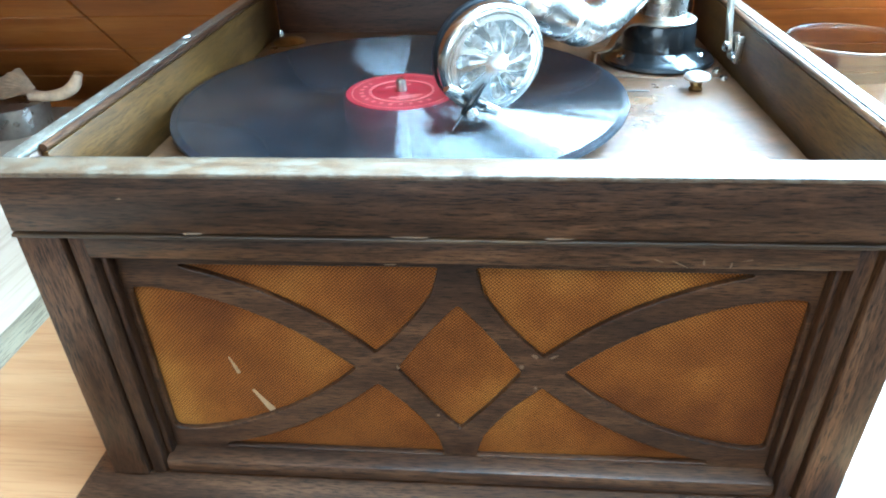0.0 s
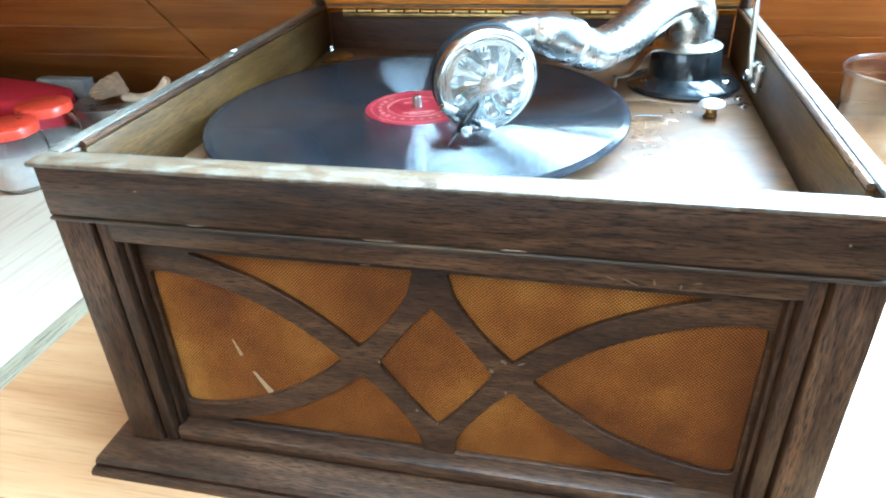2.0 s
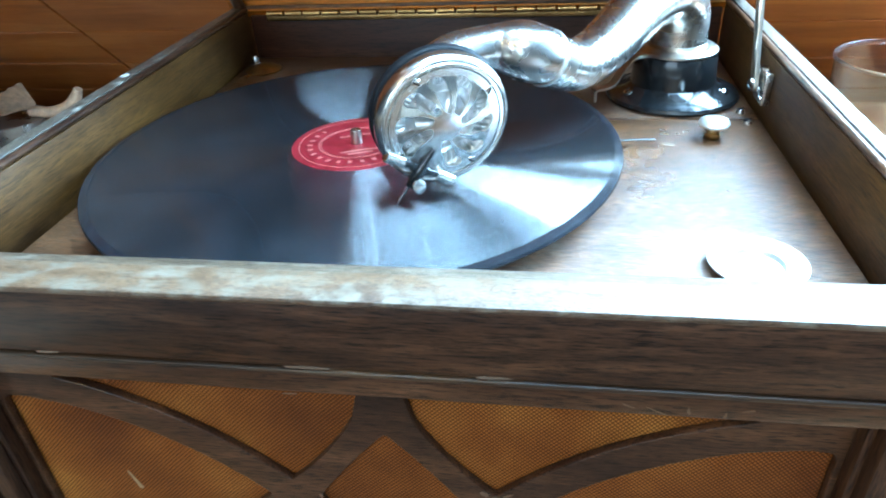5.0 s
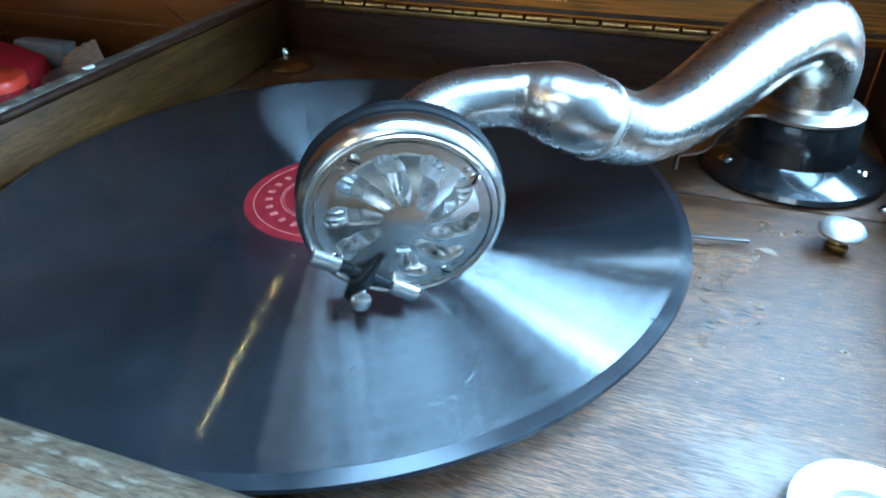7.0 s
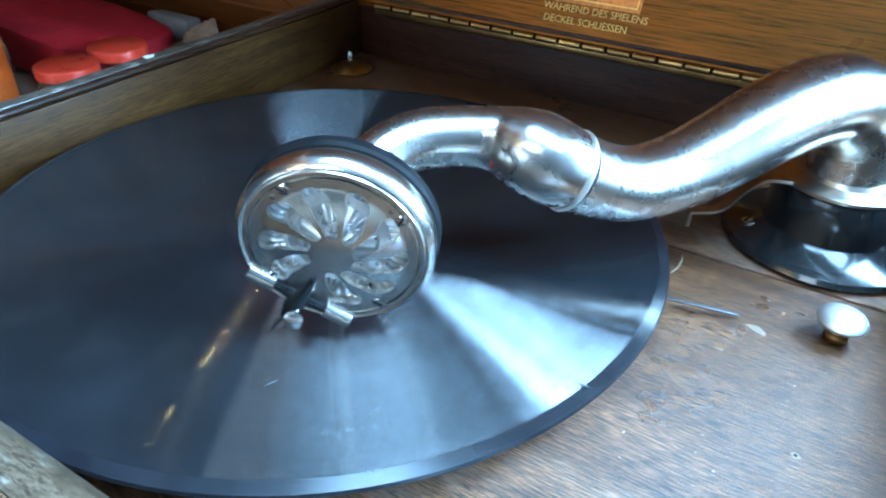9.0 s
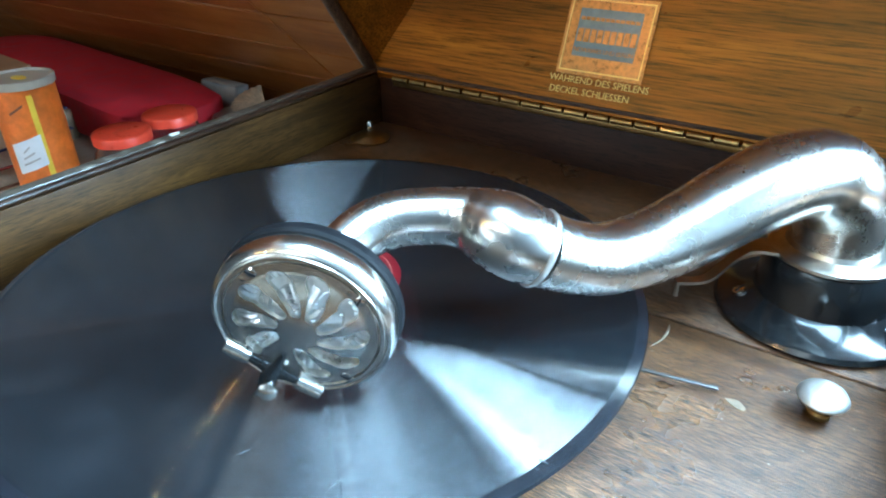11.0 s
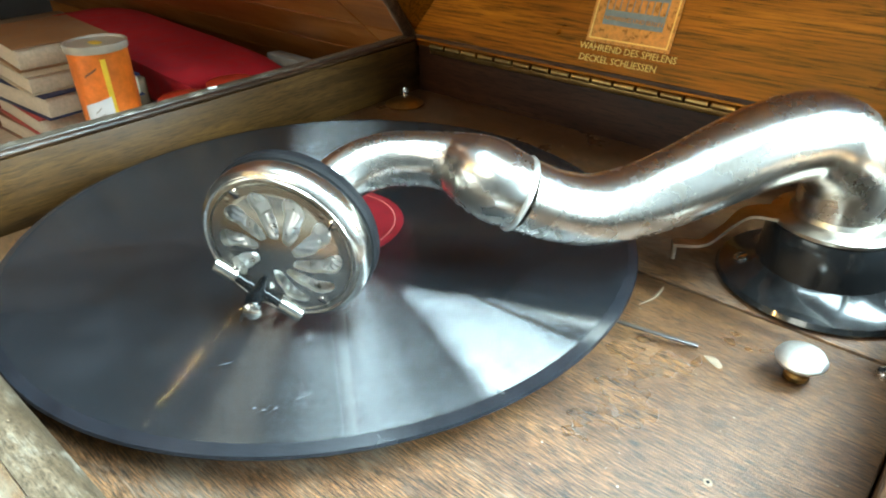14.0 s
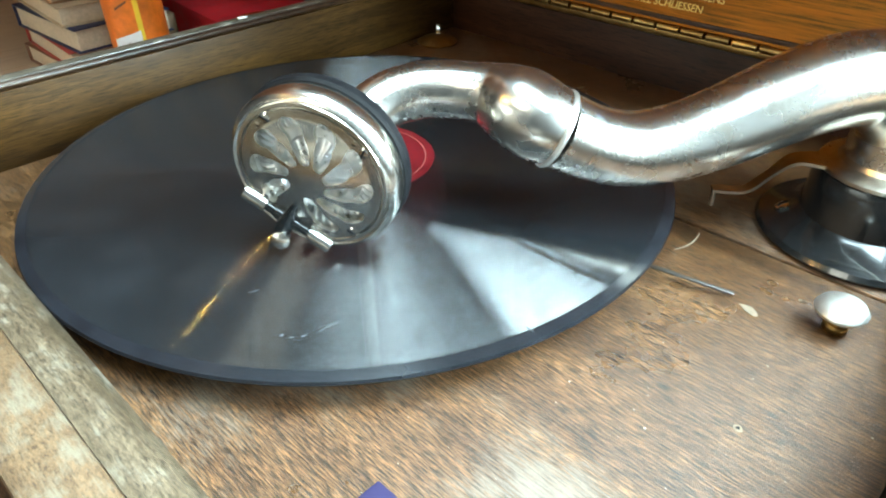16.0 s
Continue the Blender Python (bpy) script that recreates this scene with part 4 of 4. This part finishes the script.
def specks():
    """Loose white dust and crumbs on the motor board."""
    bm = bmesh.new()
    for k in range(150):
        x, y = rng.uniform(-0.185, 0.19), rng.uniform(0.026, 0.27)
        if math.hypot(x - RX, y - RY) < 0.150:
            continue
        r = rng.choice((0.00015, 0.0002, 0.00025, 0.00038))
        ring = [(r * rng.uniform(0.7, 1.3) * math.cos(a * math.pi / 3), r * rng.uniform(0.7, 1.3) * math.sin(a * math.pi / 3)) for a in range(6)]
        low = [bm.verts.new((x + u, y + v, BOARD)) for u, v in ring]
        tip = bm.verts.new((x, y, BOARD + r * 0.9))
        for i in range(6):
            bm.faces.new((low[i], low[(i + 1) % 6], tip))
    return bm


M_crumb = plain("pale_dust", (0.36, 0.32, 0.26), 0.85, 0, 0.2, 400)
tagged(part("dust", specks(), M_crumb, gram, "pale dust specks on the board"), "pale dust specks on the board", kind="stuff")
# needle cup at the back left corner
cup = part("needle_cup", turned([(0.010, BOARD), (0.0150, BOARD + 0.0006), (0.0155, BOARD + 0.0018), (0.0110, BOARD + 0.0042), (0.0040, BOARD + 0.0058), (0, BOARD + 0.0060)], Matrix.Translation((-0.177, 0.378, 0)), 32), M_brass, gram, "brass needle cup lid")
part("cup_pin", turned([(0.003, BOARD), (0.003, BOARD + 0.008), (0.002, BOARD + 0.0095), (0, BOARD + 0.010)], Matrix.Translation((-0.188, 0.390, 0)), 16), M_chrome, gram)

# ---- the record ----
record = thing("gramophone_record", (RX, RY, RZ), "black shellac record with red label on the turntable", "record")
rec_m = Matrix.Translation((RX, RY, RZ))
grooves = part("playing_surface", turned([(0.0375, 0.0044), (0.0470, 0.0043), (0.1445, 0.0045)], None, 160), M_shellac, None)
grooves.parent = record
body = part("disc", turned([(0.0036, 0.0042), (0.0036, 0.0002), (0.1462, 0.0002), (0.1482, 0.0009), (0.1492, 0.0022), (0.1487, 0.0034), (0.1445, 0.00452)], rec_m, 160), M_edge, record, "smooth black outer band")
paper = part("label", turned([(0.0036, 0.0046), (0.0372, 0.0046), (0.0378, 0.0040)], rec_m, 96), M_red, record, "red paper label with faded gold print")
for r, w in ((0.0330, 0.0005), (0.0215, 0.00045), (0.0205, 0.0003)):
    part("printed_ring", turned([(r, 0.0046), (r, 0.00475), (r + w, 0.00475), (r + w, 0.0046)], rec_m, 72), M_gold, paper)
for i in range(13):
    a = radians(150 + i * 14)
    c = Vector((0.0270 * math.cos(a), 0.0270 * math.sin(a), 0.0047))
    part("print_bar", box(-0.0011, 0.0011, -0.0015, 0.0015, 0, 0.00012, 0, m=rec_m @ Matrix.Translation(c) @ Matrix.Rotation(a + math.pi / 2, 4, "Z")), M_gold, paper)
for y, w in ((-0.0120, 0.011), (-0.0155, 0.007), (0.0100, 0.009)):
    part("print_bar", box(-w, w, y - 0.0008, y + 0.0008, 0.0047, 0.00482, 0, m=rec_m @ pose(0, 0, 0, 0, 0, 20)), M_gold, paper)

M_rub = plain("rubbed_shellac", (0.060, 0.064, 0.068), 0.5, 0, 0.3, 300)


def rub(x0, y0, x1, y1, w):
    """A short pale scuff on the record."""
    d = Vector((x1 - x0, y1 - y0))
    q = Vector((-d.y, d.x)).normalized() * w
    part("scuff", sheet([[(x0, y0), (x0 + d.x * 0.5 + q.x, y0 + d.y * 0.5 + q.y), (x1, y1), (x0 + d.x * 0.5 - q.x, y0 + d.y * 0.5 - q.y)]], 0.00012, rec_m @ pose(0, 0, 0.0047)), M_rub, record, smooth=False)


for x0, y0, x1, y1, w in ((0.0533, -0.0961, 0.0553, -0.0918, 0.0003), (0.0884, -0.0901, 0.0894, -0.0838, 0.00035), (0.0808, -0.1013, 0.0814, -0.0998, 0.0005), (0.0838, -0.0996, 0.0848, -0.0983, 0.0005), (0.0863, -0.0965, 0.0871, -0.0951, 0.0004), (0.1361, -0.0415, 0.1404, -0.0416, 0.0004)):
    rub(x0, y0, x1, y1, w)
# needle envelope and round cup at the front right of the board
M_purple = plain("dark_blue_card", (0.020, 0.016, 0.052), 0.45, 0, 0.25, 120)
M_white = plain("white_card", (0.72, 0.72, 0.74), 0.5, 0, 0.05, 60)
env = thing("needle_packet", (0.125, 0.065, BOARD), "dark blue and white folded needle packet on the board", "packet")
part("packet_body", box(0.0910, 0.1610, 0.045, 0.0810, BOARD + 0.0002, BOARD + 0.0026, 0.0006), M_purple, env, "creased dark blue paper")
part("packet_label", sheet([smooth_closed([(0.0985, 0.045, 0), (0.1605, 0.045, 0), (0.1605, 0.0797, 0), (0.1020, 0.0797, 0.004)])], 0.0004, pose(0, 0, BOARD + 0.0030)), M_white, env, "white label panel")
cup2 = thing("needle_bowl", (0.1535, 0.0990, BOARD), "round nickel needle bowl on the motor board", "bowl")
part("bowl", turned([(0, BOARD + 0.0004), (0.016, BOARD + 0.0004), (0.0205, BOARD + 0.0030), (0.0210, BOARD + 0.0042), (0.0198, BOARD + 0.0046), (0.0120, BOARD + 0.0030), (0.0108, BOARD + 0.0010), (0, BOARD + 0.0008)], Matrix.Translation((0.1535, 0.0990, 0)), 48), M_satin, cup2)

# ---- things on the bench ----


def jar(x, y, fill):
    j = thing("glass_jar", (x, y, BZ), "glass jar with a red screw lid on the bench", "jar", "red-lidded jars")
    m = Matrix.Translation((x, y, BZ))
    part("glass", turned([(0, 0.001), (0.036, 0.001), (0.041, 0.006), (0.0415, 0.062), (0.036, 0.074), (0.036, 0.080), (0.0338, 0.080), (0.0338, 0.0735), (0.0392, 0.061), (0.0388, 0.008), (0.034, 0.004), (0, 0.004)], m, 40), M_glass, j)
    part("contents", turned([(0, 0.0045), (0.0335, 0.0045), (0.0383, 0.0085), (0.0386, fill), (0, fill + 0.002)], m, 32), M_powder, j, "pale powder inside")
    bm = turned([(0, 0.0915), (0.036, 0.0915), (0.0378, 0.0905), (0.0385, 0.089), (0.0385, 0.078), (0.0375, 0.0775), (0.0365, 0.0785)], m, 48)
    part("screw_lid", bm, M_redlid, j, "dusty orange-red lid")
    return j


M_powder = plain("pale_powder", (0.62, 0.55, 0.46), 0.8, 0, 0.1, 80)
M_redlid = plain("orange_red_enamel", (0.62, 0.055, 0.025), 0.32, 0, 0.15, 60)
jar(-0.705, 0.467, 0.054)
jar(-0.718, 0.552, 0.040)

M_orange = plain("orange_print", (0.72, 0.17, 0.02), 0.35, 0, 0.25, 30)
M_yellow = plain("yellow_print", (0.80, 0.55, 0.05), 0.4, 0, 0.1, 60)
M_greyink = plain("faint_print", (0.42, 0.39, 0.37), 0.5, 0, 0.2, 90)
M_cream = plain("translucent_lid", (0.40, 0.35, 0.28), 0.35, 0, 0.08, 40)
M_darkink = plain("dark_print", (0.16, 0.06, 0.03), 0.5, 0, 0.2, 90)
CX, CY, CH = -0.760, 0.385, 0.178
can = thing("cardboard_can", (CX, CY, BZ), "orange printed cardboard can with a pale plastic lid", "can")
cm = Matrix.Translation((CX, CY, BZ))
part("body", turned([(0, 0.0), (0.0370, 0.0), (0.0380, 0.001), (0.0380, CH - 0.0102), (0.0360, CH - 0.008), (0, CH - 0.008)], cm, 56), M_orange, can)
part("lid", turned([(0.0381, CH - 0.010), (0.0404, CH - 0.010), (0.0406, CH - 0.001), (0.0396, CH), (0.0370, CH), (0.0362, CH - 0.003), (0, CH - 0.003)], cm, 56), M_cream, can, "pale translucent plastic lid")


def wrap(a0, a1, z0, z1, r, lift, skew=0.0):
    bm = bmesh.new()
    n_ = 14
    rows = [[bm.verts.new((CX + r * math.cos(radians(a0 + (a1 - a0) * i / n_)), CY + r * math.sin(radians(a0 + (a1 - a0) * i / n_)), BZ + z + skew * i / n_)) for i in range(n_ + 1)] for z in (z0, z1)]
    for i in range(n_):
        bm.faces.new((rows[0][i], rows[0][i + 1], rows[1][i + 1], rows[1][i]))
    return bm


part("price_label", wrap(-75, -18, 0.060, 0.100, 0.0384, 0, 0.012), M_white, can, "white printed sticker")
for k in range(3):
    part("print_bar", wrap(-62 + k * 3, -30 - k * 6, 0.072 + k * 0.008, 0.0745 + k * 0.008, 0.0386, 0, 0.008), M_greyink, can)
part("yellow_stripe", wrap(-22, -12, 0.03, CH - 0.017, 0.0383, 0), M_yellow, can)
part("dark_mark", wrap(-58, -32, CH - 0.040, CH - 0.037, 0.0383, 0, 0.010), M_darkink, can)
part("lid_mark", turned([(0.0, CH - 0.0028), (0.013, CH - 0.0028), (0.012, CH - 0.0024), (0, CH - 0.0024)], cm @ Matrix.Diagonal((1, 0.6, 1, 1)), 24), M_yellow, can)

# long red cushion
M_crimson = plain("crimson_felt", (0.44, 0.008, 0.020), 0.75, 0, 0.15, 40, 0.1)


def cushion():
    bm = bmesh.new()
    bmesh.ops.create_cube(bm, size=1)
    bmesh.ops.subdivide_edges(bm, edges=bm.edges[:], cuts=8, use_grid_fill=True)
    for v in bm.verts:
        x, y, z = v.co * 2
        k = (1 - 0.25 * abs(x) ** 6) * (1 - 0.18 * abs(y) ** 4)
        lump = 0.05 * noise.noise(Vector((x * 2.5, y * 2, z)))
        v.co = Vector((x * 0.40 * (1 - 0.03 * abs(y) ** 4), y * 0.095 * (1 - 0.12 * abs(x) ** 8), (z * (k + lump)) * 0.038 + 0.038))
    bmesh.ops.smooth_vert(bm, verts=bm.verts[:], factor=0.4, use_axis_x=True, use_axis_y=True, use_axis_z=True)
    bmesh.ops.transform(bm, matrix=Matrix.Translation((-1.18, 0.657, BZ + 0.002)) @ pose(0, 0, 0, 0, 0, -5.5), verts=bm.verts[:])
    return bm


tagged(part("red_cushion", cushion(), M_crimson, None), "long crimson felt-covered cushion on the bench", "cushion")

# stacked books
M_page = plain("yellowed_pages", (0.58, 0.47, 0.34), 0.75, 0, 0.12, 200)


def book(x, y, z, w, d, h, turn, mat, label):
    b = thing("book", (x, y, z), label, "book", "books stacked on the bench")
    m = Matrix.Translation((x, y, z)) @ pose(0, 0, 0, 0, 0, turn)
    t = 0.0022
    part("cover", box(-w / 2, w / 2, -d / 2, d / 2, h - t, h, 0.0008, m=m), mat, b)
    part("cover", box(-w / 2, w / 2, -d / 2, d / 2, 0, t, 0.0008, m=m), mat, b)
    part("spine", box(-w / 2 - 0.0022, -w / 2, -d / 2, d / 2, 0, h, 0.001, m=m), mat, b)
    part("page_block", box(-w / 2 + 0.001, w / 2 - 0.004, -d / 2 + 0.004, d / 2 - 0.004, t + 0.0002, h - t - 0.0002, 0.0008, m=m), M_page, b, "yellowed page block")


covers = {"navy": (0.02, 0.025, 0.07), "cream": (0.45, 0.36, 0.25), "red": (0.35, 0.05, 0.04), "tan": (0.27, 0.14, 0.065), "brown": (0.2, 0.09, 0.05)}
covers = {k: plain(k + "_book_cover", c, 0.45, 0, 0.2, 40) for k, c in covers.items()}
z = BZ
for k, h, w, d, turn, dx in (("brown", 0.030, 0.20, 0.150, 2, -0.01), ("red", 0.030, 0.20, 0.150, -2, 0.0), ("navy", 0.034, 0.21, 0.150, 3, 0.008), ("cream", 0.028, 0.205, 0.145, -3, 0.0), ("tan", 0.034, 0.19, 0.135, -5, -0.015)):
    book(-0.965 + dx, 0.398, z, w, d, h, turn, covers[k], k + " paperback book with yellowed pages in a stack")
    z += h + 0.0005

# crumpled paper in front of the books, a small carton behind the can
def crumpled(cx, cy, w, d, h, seed):
    """A loosely folded sheet: an uneven grid with creases, given thickness."""
    bm = bmesh.new()
    n_ = 14
    grid = []
    for j in range(n_ + 1):
        row_ = []
        for i in range(n_ + 1):
            u, v = i / n_ - 0.5, j / n_ - 0.5
            k = abs(noise.noise(Vector((u * 4 + seed, v * 4, 0)))) + 0.5 * abs(noise.noise(Vector((u * 9, v * 9 + seed, 2))))
            edge_ = 1 - 0.7 * max(abs(u), abs(v)) * 2
            row_.append(bm.verts.new((cx + u * w + 0.006 * noise.noise(Vector((v * 5, seed, 1))), cy + v * d + 0.3 * u * d + 0.006 * noise.noise(Vector((u * 5, seed, 4))), BZ + 0.002 + h * max(0.0, 0.35 * edge_ + k * 1.1))))
        grid.append(row_)
    for j in range(n_):
        for i in range(n_):
            bm.faces.new((grid[j][i], grid[j][i + 1], grid[j + 1][i + 1], grid[j + 1][i]))
    bmesh.ops.solidify(bm, geom=bm.faces[:], thickness=0.0006)
    return bm


tagged(part("crumpled_paper", crumpled(-0.868, 0.287, 0.085, 0.050, 0.030, 3.0), M_white, None, smooth=False), "crumpled white paper lying before the stacked books", "paper")
M_board_box = plain("brown_cardboard", (0.24, 0.155, 0.085), 0.65, 0, 0.15, 40)
small_box = thing("cardboard_box", (-1.045, 0.520, BZ), "small brown cardboard box behind the orange can", "box")
part("box_body", box(-1.105, -0.985, 0.490, 0.545, BZ, BZ + 0.048, 0.0015), M_board_box, small_box)
for y0, y1 in ((0.4905, 0.5165), (0.5185, 0.5445)):
    part("flap", box(-1.1045, -0.9855, y0, y1, BZ + 0.0482, BZ + 0.0496, 0.0004), M_board_box, small_box)

# shell on a round tin
M_tin = plain("grey_tin", (0.35, 0.32, 0.28), 0.3, 0.8, 0.15, 60)
M_shell = plain("ribbed_shell", (0.62, 0.5, 0.36), 0.5, 0, 0.2, 70)
tin = thing("round_tin", (-0.735, 0.702, BZ), "low round grey metal tin on the bench", "tin")
part("tin_body", turned([(0, 0.0), (0.052, 0.0), (0.053, 0.002), (0.053, 0.036), (0, 0.036)], Matrix.Translation((-0.735, 0.702, BZ)), 48), M_tin, tin)
part("tin_lid", turned([(0.0535, 0.026), (0.0548, 0.026), (0.0548, 0.042), (0.053, 0.0435), (0, 0.0435)], Matrix.Translation((-0.735, 0.702, BZ)), 48), M_tin, tin)


def shell():
    bm = bmesh.new()
    n_, k_ = 64, 10
    grid = []
    for j in range(k_ + 1):
        t = j / k_
        row = []
        for i in range(n_ + 1):
            a = radians(-62 + 124 * i / n_)
            rib = 0.0016 * math.cos(a * 26) * t
            r = 0.012 + 0.088 * t * (1 - 0.10 * (a / 1.08) ** 2)
            row.append(bm.verts.new((r * math.cos(a), r * math.sin(a), 0.006 + 0.016 * math.sin(t * 2.4) + 0.016 * t ** 3 * (a / 1.08) ** 2 + rib)))
        grid.append(row)
    for j in range(k_):
        for i in range(n_):
            bm.faces.new((grid[j][i], grid[j][i + 1], grid[j + 1][i + 1], grid[j + 1][i]))
    geo = bmesh.ops.solidify(bm, geom=bm.faces[:], thickness=0.002)
    bmesh.ops.transform(bm, matrix=Matrix.Translation((-0.678, 0.700, BZ + 0.0585)) @ pose(0, 0, 0, -28, 0, 180) @ Matrix.Diagonal((0.72, 0.40, 0.6, 1)), verts=bm.verts[:])
    return bm


def shell_with_hook():
    bm = shell()
    tube(spline([(-0.698, 0.706, BZ + 0.052, 0.009), (-0.673, 0.706, BZ + 0.050, 0.008), (-0.645, 0.708, BZ + 0.054, 0.009), (-0.625, 0.710, BZ + 0.066, 0.009), (-0.613, 0.711, BZ + 0.084, 0.006)], 5), 12, bm)
    return bm


tagged(part("scallop_shell", shell_with_hook(), M_shell, None), "pale ribbed shell with a hooked tip on a tin", "shell")

M_carton = plain("grey_carton", (0.30, 0.31, 0.31), 0.6, 0, 0.15, 40)
carton = thing("carton", (-0.80, 0.77, BZ), "small pale grey carton behind the cushion", "carton")
part("carton_body", box(-0.90, -0.805, 0.742, 0.772, BZ, BZ + 0.064, 0.0015), M_carton, carton)
part("carton_flap", box(-0.899, -0.806, 0.743, 0.760, BZ + 0.0642, BZ + 0.0655, 0.0005), M_carton, carton)

# plastic tumbler on the table at the right
tum = thing("tumbler", (0.405, 0.540, TZ), "clear plastic tumbler on the table", "tumbler")
tum_m = Matrix.Translation((0.405, 0.540, TZ))
part("wall", turned([(0.0530, 0.0055), (0.0542, 0.0055), (0.0634, 0.1285), (0.0622, 0.1285), (0.0530, 0.0055)], tum_m, 56), M_glass, tum)
part("rim", turned([(0.0620, 0.1287), (0.0636, 0.1287), (0.0648, 0.1300), (0.0648, 0.1325), (0.0640, 0.1332), (0.0626, 0.1328), (0.0620, 0.1315), (0.0620, 0.1287)], tum_m, 56), M_lip, tum, "pale rolled rim")
part("foot", turned([(0, 0.0004), (0.0520, 0.0004), (0.0540, 0.0020), (0.0540, 0.0050), (0, 0.0050)], tum_m, 56), M_glass, tum)

# pendant lamp behind the viewer
lamp = thing("pendant_lamp", (-0.46, -1.05, ZC), "small pendant lamp with a glowing warm bulb", "lamp")
LX, LY, LZ = -0.46, -1.05, 2.02
M_bulb, n_b, l_b, b_b = material("glowing_bulb")
b_b.inputs["Emission Color"].default_value, b_b.inputs["Emission Strength"].default_value = (1.0, 0.54, 0.16, 1), 1350.0
part("cord", tube([(LX, LY, ZC, 0.004), (LX, LY, LZ + 0.09, 0.004)], 8), M_rubber, lamp)
part("bulb", turned([(0, -0.024), (0.010, -0.021), (0.0175, -0.012), (0.0172, -0.003), (0.008, 0.0066), (0, 0.007)], Matrix.Translation((LX, LY, LZ)), 24), M_bulb, lamp, "small glowing bulb")
part("lamp_holder", turned([(0, 0.0072), (0.006, 0.0072), (0.007, 0.010), (0.007, 0.07), (0, 0.07)], Matrix.Translation((LX, LY, LZ)), 20), M_rubber, lamp)

# boards of the sloping wall, last
PW, GAP = 0.092, 0.0016
along = slope.normalized()
base_m = face_frame(Vector((0, SLOPE0[0], SLOPE0[1])), n_slope, slope)
row = 0
while row * PW < slope.length - 0.01:
    s0, s1 = row * PW, min((row + 1) * PW - GAP, slope.length)
    for x0, x1 in ((XL, -0.556), (-0.553, XR)):
        bm = box(x0, x1, s0, s1, -0.015, 0.0, 0.0010, seg=1)
        bmesh.ops.transform(bm, matrix=base_m, verts=bm.verts[:])
        p = part("plank", bm, M_pine, slope_wall)
    row += 1
